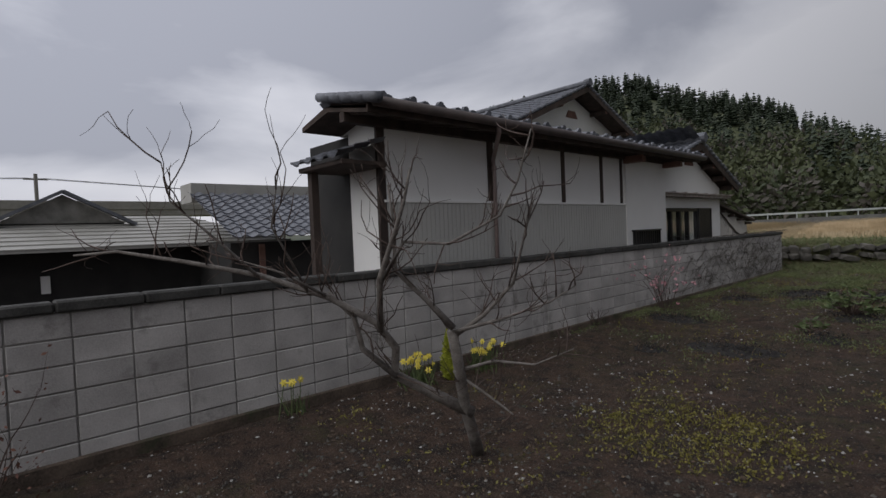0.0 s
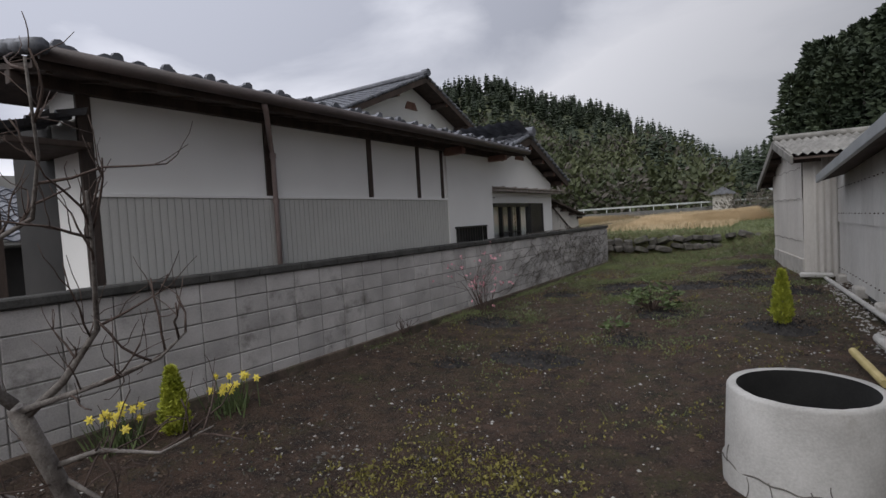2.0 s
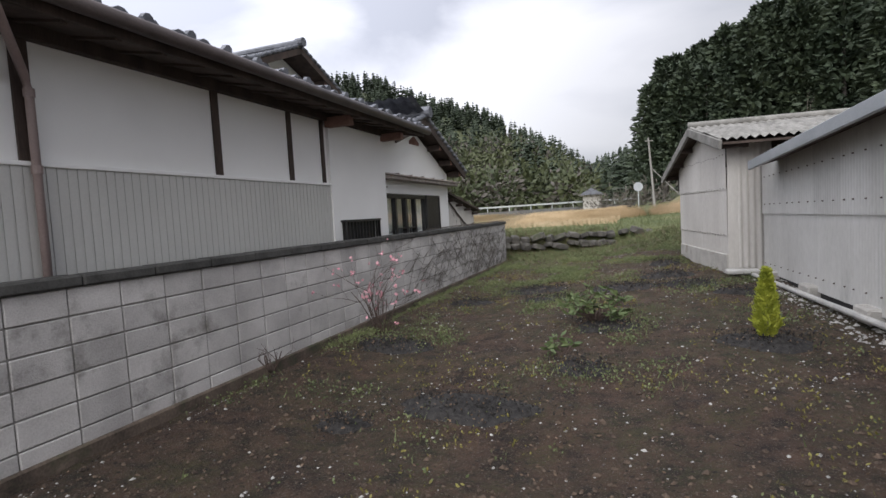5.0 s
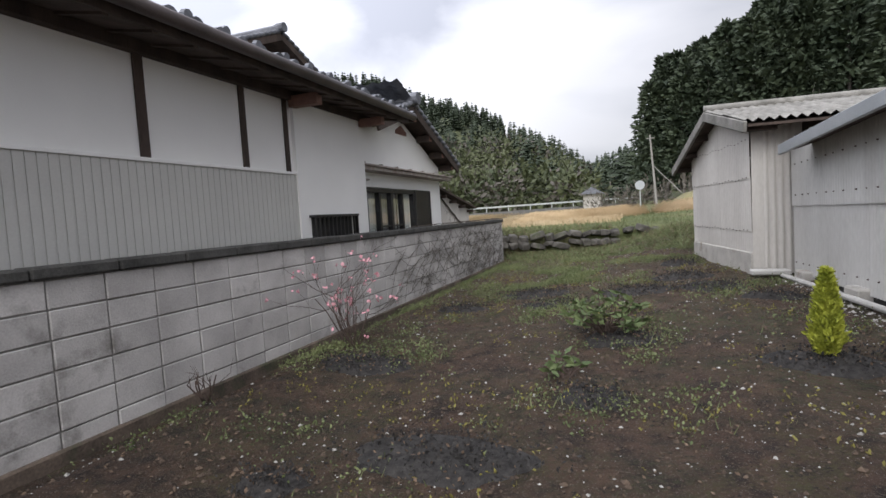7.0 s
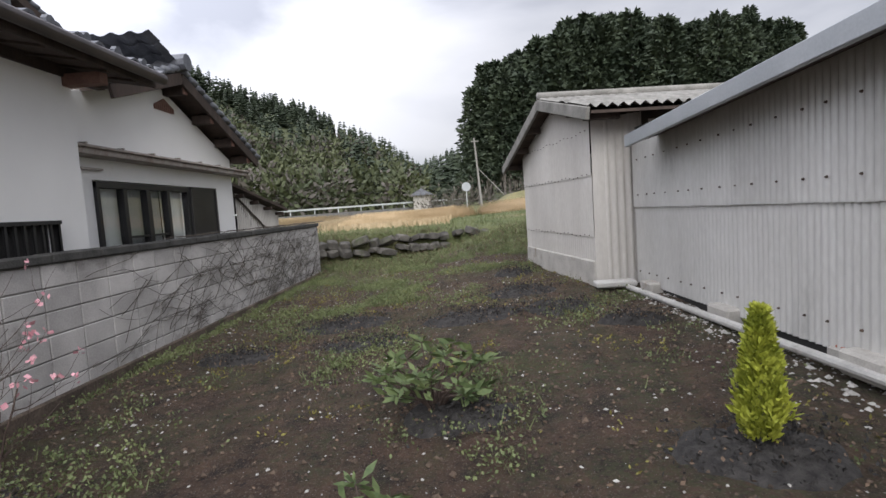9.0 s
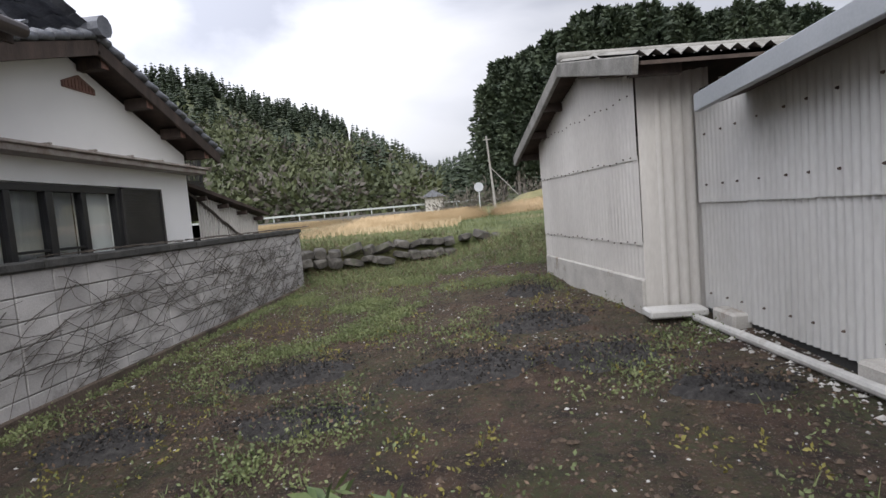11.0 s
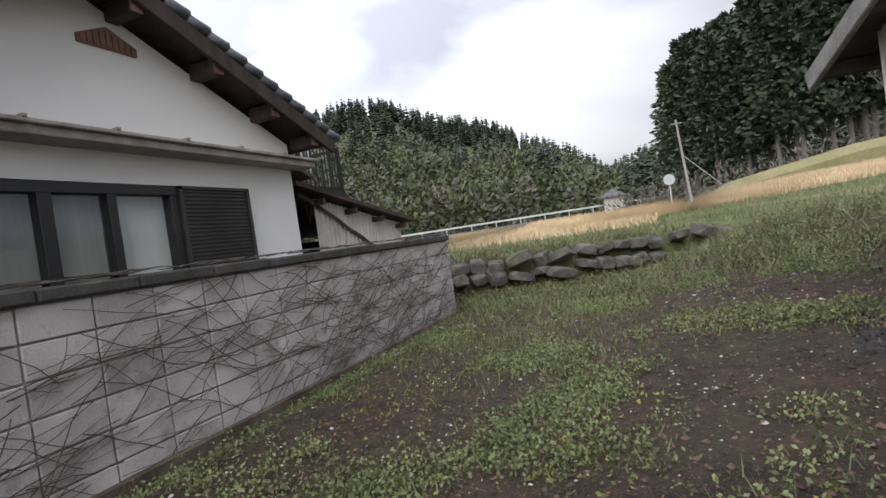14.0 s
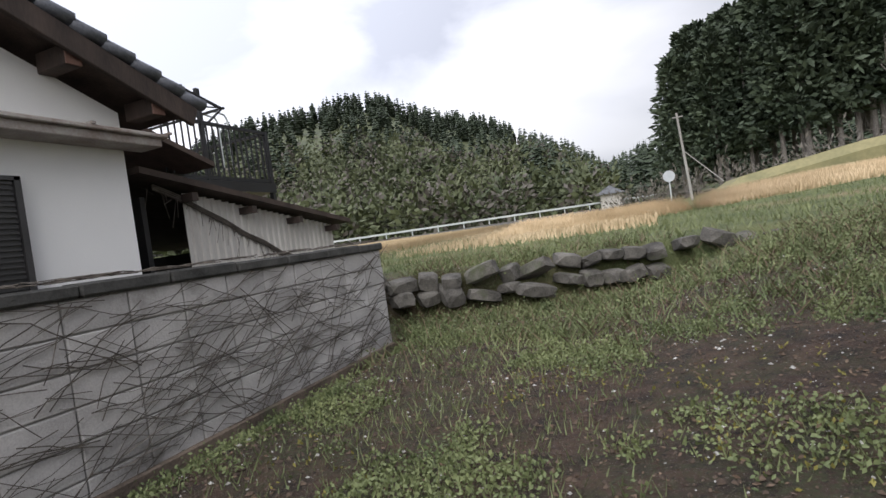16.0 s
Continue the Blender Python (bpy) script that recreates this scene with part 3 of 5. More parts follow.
def gable_roof(xf, xb, apex, left, right, rows_r, rows_l, lift=0.0, purlins=()):
    """A ridge along x: verge at xf, back at xb; apex, left and right are (y, z)."""
    for (ey, ez), rows in ((right, rows_r), (left, rows_l)):
        up = Vector((0, apex[0] - ey, apex[1] - ez))
        tile_roof("roof", (xb, ey, ez + 0.09), (xf + 0.02, ey, ez + 0.09), up, rows, house)
        t = 0.07
        Shape().add([(x, p[0], p[1] + dz) for x in (xf - 0.04, xb) for p in (apex, (ey, ez)) for dz in (0, t)], [(0, 1, 3, 2), (4, 6, 7, 5), (0, 4, 5, 1), (2, 3, 7, 6), (0, 2, 6, 4), (1, 5, 7, 3)]).make("roof_deck", M_SOFFIT, house)
        Shape().bar((xf, apex[0], apex[1] - 0.03), (xf, ey, ez - 0.03), 0.045, 0.17).make("bargeboard", M_WOOD, house, 0.006)
        n = int(up.length / 0.235)
        for i in range(n + 1):
            c = Vector((xf + 0.0, ey, ez + 0.14)) + up.normalized() * (i * 0.235)
            Shape().tube([c - up.normalized() * 0.12, c + up.normalized() * 0.13 - Vector((0, 0, 0.03))], [0.058, 0.05], 8).make("verge_tile", M_TILE, house, 0, True)
    Shape().box(xb, apex[0] - 0.14, apex[1] + 0.08, xf + 0.08, apex[0] + 0.14, apex[1] + 0.27).make("ridge", M_TILE, house, 0.06)
    Shape().tube([(xf + 0.13, apex[0], apex[1] + 0.2), (xf - 0.1, apex[0], apex[1] + 0.2)], 0.13, 10).make("ridge_end", M_TILE, house)
    for f, side in purlins:
        e = right if side > 0 else left
        py, pz = apex[0] + (e[0] - apex[0]) * f, apex[1] + (e[1] - apex[1]) * f - 0.1
        Shape().box(GX if xf > -6 else xf - 0.7, py - 0.06, pz - 0.075, xf - 0.05, py + 0.06, pz + 0.075).make("purlin", M_WOOD, house, 0.008)
        Shape().box(xf - 0.05, py - 0.055, pz - 0.07, xf - 0.035, py + 0.055, pz + 0.07).make("purlin_end", M_REDWOOD, house)


gable_roof(-4.68, -10, (15.9, 3.80), (14.2, 3.24), (18.62, 2.74), 16, 8, purlins=((0.06, 1), (0.36, 1), (0.64, 1), (0.88, 1)))
gable_roof(-9.1, -15, (17.75, 6.6), (13.45, 4.8), (22.05, 4.8), 19, 19, purlins=((0.3, 1), (0.65, 1), (0.35, -1)))
Shape().prism([(14.25, 0.2), (21.25, 0.2), (21.25, 5.2), (17.75, 6.5), (14.25, 5.2)], "x", -15, -9.8).make("gable_wall", M_PLASTER, house)
Shape().prism([(17.4, 5.7), (18.1, 5.7), (17.95, 5.95), (17.55, 5.95)], "x", -9.8, -9.76).make("vent", M_REDWOOD, house)
# upper terrace roof and balcony
Shape().add([(-6.4, 18.9, 3.25), (-6.4, 20.5, 2.7), (-11, 20.5, 2.7), (-11, 18.9, 3.25), (-6.4, 18.9, 3.32), (-6.4, 20.5, 2.77), (-11, 20.5, 2.77), (-11, 18.9, 3.32)], [(0, 1, 2, 3), (7, 6, 5, 4), (0, 4, 5, 1), (1, 5, 6, 2), (2, 6, 7, 3), (3, 7, 4, 0)]).make("terrace_roof", M_SOFFIT, house)
bal = Shape()
for a, b in (((-7, 20.2, 3.50), (-7, 22.3, 3.50)), ((-7, 20.2, 2.68), (-7, 22.3, 2.68)), ((-7, 22.3, 3.50), (-9, 22.3, 3.50)), ((-7, 22.3, 2.68), (-9, 22.3, 2.68))):
    bal.bar(a, b, 0.05, 0.05)
for i in range(19):
    bal.bar((-7, 20.25 + i * 0.112, 2.68), (-7, 20.25 + i * 0.112, 3.50), 0.02, 0.02)
for i in range(17):
    bal.bar((-7.1 - i * 0.112, 22.3, 2.68), (-7.1 - i * 0.112, 22.3, 3.50), 0.02, 0.02)
bal.box(-9, 20.2, 2.48, -6.95, 22.35, 2.64)
bal.bar((-7, 22.3, 0.3), (-7, 22.3, 3.53), 0.07, 0.07).bar((-7, 20.95, 2.4), (-7, 20.95, 4.0), 0.06, 0.06)
bal.make("balcony_rail", M_BLACK, house)
aw = Shape()
for i in range(4):
    aw.bar((-7 - i * 0.6, 19.9, 4.15), (-7 - i * 0.6, 21.4, 3.78), 0.035, 0.035)
for q, zz in ((19.9, 4.15), (20.65, 3.97), (21.4, 3.78)):
    aw.bar((-6.95, q, zz), (-8.9, q, zz), 0.035, 0.035)
aw.bar((-7, 21.4, 3.78), (-7, 20.95, 3.4), 0.03, 0.03).bar((-7, 21.3, 3.78), (-8.8, 20.0, 4.1), 0.02, 0.02)
aw.make("awning_frame", M_BLACK, house)
for dy in (0.0, 0.22):
    Shape().tube([(-7.6, 21.9 + dy, 3.0), (-7.6, 21.9 + dy, 3.75 + dy * 0.4), (-7.6, 21.85 + dy, 3.83 + dy * 0.4), (-7.6, 21.6 + dy, 3.86 + dy * 0.4)], 0.018, 6).make("pole_hook", M_RAIL, house)

# lean-to
lean = thing("lean_to_shed", (-6.5, 21, 0.2), "low lean-to of pale ribbed sheets with a dry vine across", "shed")
lw = Shape()
q = 18.95
while q < 21.4:
    zt = 2.21 - (q - 18.55) * 0.165
    lw.add([(-5.35, q, 0.1), (-5.35, q + 0.05, 0.1), (-5.33, q + 0.062, 0.1), (-5.33, q + 0.09, 0.1), (-5.35, q + 0.1, 0.1), (-5.35, q, zt), (-5.35, q + 0.05, zt), (-5.33, q + 0.062, zt), (-5.33, q + 0.09, zt), (-5.35, q + 0.1, zt)], [(i, i + 1, i + 6, i + 5) for i in range(4)])
    q += 0.1
lw.make("ribbed_sheet", M_BEIGE, lean)
# side walls carry the gap's shade as near-black colour
Shape().box(-9, 21.36, 0.1, -5.37, 21.42, 1.64).make("side_wall", M_WALL_SHADE, lean)
Shape().box(-9, 18.5, 0.1, -5.37, 18.55, 2.1).make("side_wall", M_WALL_SHADE, lean)
Shape().add([(x, y, z + dz) for x in (-5.13, -9) for y, z in ((18.35, 2.28), (21.65, 1.74)) for dz in (0, 0.06)], [(0, 1, 3, 2), (4, 6, 7, 5), (0, 4, 5, 1), (2, 3, 7, 6), (0, 2, 6, 4), (1, 5, 7, 3)]).make("roof", M_SOFFIT, lean)
for i in range(4):
    q = 18.9 + i * 0.8
    Shape().box(-5.35, q, 2.10 - (q - 18.55) * 0.165, -5.15, q + 0.07, 2.18 - (q - 18.55) * 0.165).make("purlin", M_WOOD, lean)

# ---- sheds on the other side ----
SA, SB = Vector((1.66, 14.65, 0)), Vector((2.42, 0.2, 0))
sd = (SB - SA).normalized()
sn = Vector((-sd.y, sd.x, 0))
if sn.x > 0:
    sn = -sn


def corrugated(name, mat, org, along, z0, z1a, z1b, width, parent, pitch=0.065, depth=0.011, out=None, proud=0.0):
    """One wavy sheet standing on a line: bottom z0, top z1a to z1b."""
    n = max(2, int(width / pitch * 4))
    vs, fs = [], []
    for i in range(n + 1):
        s = width * i / n
        p = org + along * s + out * (depth * math.sin(2 * math.pi * s / pitch) + proud)
        zt = z1a + (z1b - z1a) * i / n
        vs += [(p.x, p.y, z0), (p.x, p.y, zt)]
    fs = [(2 * i, 2 * i + 2, 2 * i + 3, 2 * i + 1) for i in range(n)]
    ob = raw(name, vs, fs, mat, True)
    return under(ob, parent)


long_shed = thing("long_shed", (3, 9, 0.4), "long shed clad in grey corrugated sheets over a gravel strip", "shed")
eave_z = lambda s: 2.04 + 0.055 * s
L = (SB - SA).length
s, k = 0.0, 0
while s < L - 0.1:
    w = min(0.74, L - s)
    corrugated("lower_sheet", M_SHEET, SA + sd * s, sd, 0.45, 1.43 + 0.008 * s, 1.43 + 0.008 * (s + w), w + 0.03, long_shed, out=sn, proud=0.004 * (k % 2))
    s, k = s + w, k + 1
s, k = 0.0, 0
while s < L - 0.1:
    w = min(0.72, L - s)
    corrugated("upper_sheet", M_SHEET, SA + sd * s, sd, 1.40 + 0.008 * s, eave_z(s) + 0.2, eave_z(s + w) + 0.2, w + 0.03, long_shed, out=sn, proud=0.022 + 0.004 * (k % 2))
    s, k = s + w, k + 1
bolts = Shape()
for row, every in ((0.60, 0.26), (1.55, 0.26), (1.98, 0.26)):
    s = 0.15
    while s < L:
        c = SA + sd * (s + 0.03 * math.sin(s * 17)) + Vector((0, 0, row + (0.012 + 0.014 * (row > 1.6)) * s))
        bolts.tube([c + sn * 0.03, c + sn * 0.045], [0.011, 0.006], 6)
        s += every
tagged(bolts.make("bolt_heads", M_RUST, long_shed), kind="stuff")
Shape().add([SA + sn * o + sd * a + Vector((0, 0, z)) for a in (0, L) for o in (-0.06, -0.02) for z in (0.3, 2.4)], [(0, 1, 3, 2), (4, 6, 7, 5), (0, 4, 5, 1), (2, 3, 7, 6), (0, 2, 6, 4), (1, 5, 7, 3)]).make("frame_wall", M_WALL_SHADE, long_shed)
# roof with a metal fascia
p0, p1 = SA + sn * 0.42 + sd * 0.8, SB + sn * 0.42
z0, z1 = eave_z(0.8), eave_z(L)
Shape().add([p0 + Vector((0, 0, z0)), p1 + Vector((0, 0, z1)), p1 + Vector((0, 0, z1 + 0.13)), p0 + Vector((0, 0, z0 + 0.13)), p0 - sn * 0.05 + Vector((0, 0, z0)), p1 - sn * 0.05 + Vector((0, 0, z1)), p1 - sn * 0.05 + Vector((0, 0, z1 + 0.13)), p0 - sn * 0.05 + Vector((0, 0, z0 + 0.13))],
            [(0, 1, 2, 3), (7, 6, 5, 4), (0, 4, 5, 1), (1, 5, 6, 2), (2, 6, 7, 3), (3, 7, 4, 0)]).make("fascia", M_FASCIA, long_shed, 0.006)
b0, b1 = p0 - sn * 4.5, p1 - sn * 4.5
rv = []
for a, zz in ((p0 - sn * 0.05, z0), (p1 - sn * 0.05, z1), (b1, z1 + 1.2), (b0, z0 + 1.2)):
    rv += [a + Vector((0, 0, zz + 0.02)), a + Vector((0, 0, zz + 0.11))]
Shape().add(rv, [(0, 2, 4, 6), (7, 5, 3, 1), (0, 1, 3, 2), (2, 3, 5, 4), (4, 5, 7, 6), (6, 7, 1, 0)]).make("roof", M_SOFFIT, long_shed)
# sill stones and plinth blocks under the shed
for i in range(9):
    s = 0.5 + i * 1.55
    c = SA + sd * s + sn * 0.03
    m = Matrix.Translation((c.x, c.y, 0.46)) @ Matrix.Rotation(math.atan2(sd.y, sd.x), 4, "Z")
    Shape().box(-0.17, -0.09, -0.1, 0.17, 0.09, 0.06, m).make("plinth_block", M_CONC_OLD, long_shed, 0.02)

BA, BB = Vector((1.13, 14.65, 0)), Vector((0.66, 17.6, 0))
bd = (BB - BA).normalized()
bn = Vector((-bd.y, bd.x, 0))
if bn.x > 0:
    bn = -bn
beige = thing("beige_shed", (2, 17, 0.4), "small shed with weathered beige corrugated cladding and slate roof", "shed")
BL = (BB - BA).length
ridge_s, ridge_z, eave_b, eave_f = 1.25, 2.92, 2.66, 2.42


def beige_top(s):
    return eave_b + (ridge_z - eave_b) * s / ridge_s if s < ridge_s else ridge_z + (eave_f - ridge_z) * (s - ridge_s) / (BL - ridge_s)


for lo, hi, pr in ((0.74, 1.08, 0.0), (1.05, 1.86, 0.01), (1.83, 9.0, 0.02)):
    s, k = 0.0, 0
    while s < BL - 0.05:
        w = min(0.675, BL - s)
        a, b = min(hi, beige_top(s)), min(hi, beige_top(s + w))
        corrugated("cladding_sheet", M_BEIGE, BA + bd * s, bd, lo, a, b, w + 0.02, beige, out=bn, depth=0.007, pitch=0.075, proud=pr + 0.003 * (k % 2))
        s, k = s + w, k + 1
tr = Shape()
for zz in (1.06, 1.84, 2.4):
    s = 0.1
    while s < BL:
        if beige_top(s) > zz + 0.1:
            c = BA + bd * s + Vector((0, 0, zz + 0.015 * math.sin(s * 9)))
            tr.tube([c + bn * 0.03, c + bn * 0.042], [0.009, 0.005], 6)
        s += 0.15
tagged(tr.make("bolt_heads", M_RUST, beige), kind="stuff")
Shape().add([BA + bn * o + bd * a + Vector((0, 0, z)) for a in (0, BL) for o in (-0.16, 0.03) for z in (0.3, 0.74)], [(0, 1, 3, 2), (4, 6, 7, 5), (0, 4, 5, 1), (2, 3, 7, 6), (0, 2, 6, 4), (1, 5, 7, 3)]).make("plinth", M_CONC_OLD, beige, 0.015)
# near face: plain flashing strip, then deep corrugated panel, next to the long shed
ex = Vector((1, 0.09, 0)).normalized()
ey = Vector((ex.y, -ex.x, 0))
corrugated("corner_flashing", M_BEIGE, BA, ex, 0.40, 2.55, 2.6, 0.16, beige, out=ey, depth=0.002, pitch=0.3)
corrugated("deep_rib_sheet", M_BEIGE, BA + ex * 0.16, ex, 0.42, 2.55, 2.6, 0.5, beige, out=ey, depth=0.022, pitch=0.1)
corrugated("end_sheet", M_BEIGE, BA + ex * 0.74 + ey * 0.02, ex, 0.40, 2.5, 2.6, 3.2, beige, out=ey, depth=0.006, pitch=0.075)
fe = BB + ex * 4
Shape().add([BB, fe, fe + Vector((0, 0, 2.5)), BB + Vector((0, 0, 2.5)), BB + bd * 0.05, fe + bd * 0.05, fe + bd * 0.05 + Vector((0, 0, 2.5)), BB + bd * 0.05 + Vector((0, 0, 2.5))], [(0, 1, 2, 3), (7, 6, 5, 4), (0, 4, 5, 1), (1, 5, 6, 2), (2, 6, 7, 3), (3, 7, 4, 0)]).make("rear_wall", M_BEIGE, beige)


def slate_roof(e, r, length, name):
    """Corrugated slope: eave point e, ridge point r, pushed along ex."""
    n = int(length / 0.13 * 4)
    vs = []
    for i in range(n + 1):
        a = length * i / n
        h = 0.025 * math.sin(2 * math.pi * a / 0.13)
        for q, dz in ((e, 0.0), (e * 0.5 + r * 0.5, 0.02), (e * 0.5 + r * 0.5, 0.0), (r, 0.0)):
            vs.append(tuple(q + ex * a + Vector((0, 0, h + dz))))
    fs = [(4 * i + j, 4 * i + j + 1, 4 * i + 5 + j, 4 * i + 4 + j) for i in range(n) for j in (0, 2)]
    return under(raw(name, vs, fs, M_SLATE, True), beige)


ov = bn * 0.26
re_ = BA - bd * 0.55 + ov + Vector((0, 0, eave_b - 0.05))
rr = BA + bd * ridge_s + ov + Vector((0, 0, ridge_z + 0.14))
rf = BB + bd * 0.55 + ov + Vector((0, 0, eave_f - 0.15))
slate_roof(re_, rr, 4.6, "roof_slope")
slate_roof(rf, rr, 4.6, "roof_slope")
for a, b in ((re_, rr), (rf, rr)):
    d = Vector((0, 0, -0.09))
    Shape().bar(a + d, b + d, 0.05, 0.15).make("bargeboard", M_SLATE, beige, 0.008)
    Shape().add([a + ex * u + Vector((0, 0, z)) for u in (0.04, 4.6) for z in (-0.09, -0.06)] + [b + ex * u + Vector((0, 0, z)) for u in (0.04, 4.6) for z in (-0.09, -0.06)], [(0, 1, 3, 2), (4, 6, 7, 5), (0, 4, 5, 1), (2, 3, 7, 6), (0, 2, 6, 4), (1, 5, 7, 3)]).make("roof_boards", M_SOFFIT, beige)
    for f in (0.1, 0.4, 0.7):
        c = a + (b - a) * f + Vector((0, 0, -0.14))
        Shape().bar(c + ex * 0.02, c + ex * 0.45, 0.07, 0.09).make("purlin", M_WOOD, beige)
Shape().tube([rr + Vector((0, 0, 0.03)), rr + ex * 4.6 + Vector((0, 0, 0.03))], 0.07, 8).make("ridge_cap", M_SLATE, beige, 0, True)
slab = Shape().box(-0.17, -0.14, 0, 0.32, 0.10, 0.07, Matrix.Translation((1.22, 14.45, 0.44))).make("stone_slab", M_CONC, None, 0.015)
tagged(slab, "pale concrete slab lying beside the shed corner", "slab")

# ---- things in the yard ----


def well_ring():
    ob = thing("concrete_ring", (0.90, 6.60, 0.12), "cracked whitewashed concrete ring used as an incinerator, sooty inside", "concrete ring")
    n, R, T = 56, 0.385, 0.05
    vs, fs = [], []
    prof = [(R + 0.03, 0.08), (R + 0.035, 0.30), (R + 0.02, 0.33), (R, 0.73), (R - 0.012, 0.75), (R - T, 0.745)]
    for r, z in prof:
        vs += [(0.90 + (r + 0.006 * noise.noise(Vector((math.cos(a) * 3, math.sin(a) * 3, z * 4)))) * math.cos(a), 6.60 + r * math.sin(a), z + (0.02 * noise.noise(Vector((math.cos(a) * 2, math.sin(a) * 2, 5))) if 0.2 < z < 0.4 else 0.004 * noise.noise(Vector((math.cos(a) * 6, math.sin(a) * 6, 1))))) for a in [2 * math.pi * i / n for i in range(n)]]
    for j in range(len(prof) - 1):
        fs += [(j * n + i, j * n + (i + 1) % n, (j + 1) * n + (i + 1) % n, (j + 1) * n + i) for i in range(n)]
    under(raw("outer_shell", vs, fs, M_CONC, True), ob)
    vs = [((0.90 + r * math.cos(2 * math.pi * i / n)), 6.60 + r * math.sin(2 * math.pi * i / n), z) for r, z in ((R - T, 0.745), (R - T - 0.01, 0.72), (R - T - 0.015, 0.16), (0.01, 0.14)) for i in range(n)]
    fs = [(j * n + i, (j + 1) * n + i, (j + 1) * n + (i + 1) % n, j * n + (i + 1) % n) for j in range(3) for i in range(n)]
    under(raw("sooty_inside", vs, fs, M_SOOT, True), ob)
    cr = Shape()
    for a0, a1, z in ((3.3, 5.1, 0.32),):
        pts = []
        for i in range(26):
            a = a0 + (a1 - a0) * i / 25
            r = R + 0.030
            pts.append((0.90 + r * math.cos(a), 6.60 + r * math.sin(a), z + 0.03 * noise.noise(Vector((a * 4, 0, 0)))))
        cr.tube(pts, 0.004, 4)
    for a, za, zb in ((3.6, 0.32, 0.42), (4.3, 0.14, 0.33), (4.75, 0.12, 0.34), (4.95, 0.32, 0.38), (4.0, 0.12, 0.31)):
        pts = [(0.90 + (R + 0.034 - max(0, z - 0.33) * 0.1) * math.cos(a + 0.03 * math.sin(z * 30)), 6.60 + (R + 0.034 - max(0, z - 0.33) * 0.1) * math.sin(a + 0.03 * math.sin(z * 30)), z) for z in np.linspace(za, zb, 6)]
        cr.tube(pts, 0.003, 4)
    cr.make("crack", M_CRACK, ob)


well_ring()


def leaf_cloud(centers, size, droop=0.3, aspect=0.45, out_dirs=None, count=1, spread=0.0, seed=1):
    """Folded leaves (two triangles each) scattered at the centres."""
    r = np.random.default_rng(seed)
    c = np.repeat(np.asarray(centers, float), count, 0)
    n = len(c)
    c = c + r.normal(0, spread, (n, 3)) if spread else c
    d = r.normal(0, 1, (n, 3))
    if out_dirs is not None:
        d = np.repeat(np.asarray(out_dirs, float), count, 0) + 0.55 * d
    d[:, 2] -= droop
    d /= np.linalg.norm(d, axis=1)[:, None] + 1e-9
    s = np.cross(d, r.normal(0, 1, (n, 3)))
    s /= np.linalg.norm(s, axis=1)[:, None] + 1e-9
    L = (size * r.uniform(0.6, 1.3, n))[:, None]
    v = np.stack([c, c + d * L * 0.5 + s * L * aspect / 2, c + d * L, c + d * L * 0.5 - s * L * aspect / 2], 1)
    i = np.arange(n)[:, None] * 4
    return v.reshape(-1, 3), np.concatenate([i + [0, 1, 2], i + [0, 2, 3]])


def blades(xy, h, w, lean=0.35, seed=1, zf=None):
    r = np.random.default_rng(seed)
    xy = np.asarray(xy, float)
    n = len(xy)
    z = np.array([(zf or jitter_z)(x, y) for x, y in xy]) - 0.01
    a = r.uniform(0, 6.283, n)
    hh = h * r.uniform(0.5, 1.3, n)
    base = np.stack([xy[:, 0], xy[:, 1], z], 1)
    sd_ = np.stack([np.cos(a), np.sin(a), 0 * a], 1) * (w / 2)
    b = r.uniform(0, 6.283, n)
    tip = base + np.stack([np.cos(b) * lean * hh, np.sin(b) * lean * hh, hh], 1)
    v = np.stack([base - sd_, base + sd_, tip], 1)
    return v.reshape(-1, 3), (np.arange(n)[:, None] * 3 + [0, 1, 2])


def stuff(name, v, f, mat, label, category, parent=None):
    ob = raw(name, *arr(v, f), mat)
    if parent:
        return under(ob, parent)
    return tagged(ob, label, category, kind="stuff")


def conifer(at, height, radius, label, seed):
    """Small flame-shaped golden conifer."""
    ob = thing("golden_conifer", at, label, "shrub", "young conifers")
    r = np.random.default_rng(seed)
    n = 5200
    t = r.uniform(0.02, 1, n) ** 0.9
    rad = radius * np.sqrt(r.uniform(0.2, 1, n)) * (np.clip(t / 0.22, 0.35, 1) ** 0.6) * (1.02 - t) ** 0.62 * 1.15
    a = r.uniform(0, 6.283, n)
    lump = 1 + 0.18 * np.sin(a * 5 + t * 17) + 0.1 * np.sin(a * 9 - t * 31)
    c = np.stack([at[0] + rad * lump * np.cos(a), at[1] + rad * lump * np.sin(a), at[2] + 0.04 + t * height], 1)
    d = np.stack([np.cos(a) * 0.55, np.sin(a) * 0.55, 0.9 + 0 * a], 1)
    v, f = leaf_cloud(c, 0.042, -0.2, 0.34, d, 1, 0, seed)
    stuff("foliage", v, f, M_GOLD, "", "", ob)
    Shape().tube([(at[0], at[1], at[2] - 0.05), (at[0], at[1], at[2] + height * 0.7)], [0.018, 0.006], 6).make("stem", M_BARK, ob)


conifer((0.79, 10.4, 0.30), 0.64, 0.108, "bright yellow-green columnar conifer in a ring of dark mulch", 3)
conifer((-3.38, 5.38, 0.12), 0.55, 0.105, "yellow-green young conifer by the block wall", 4)


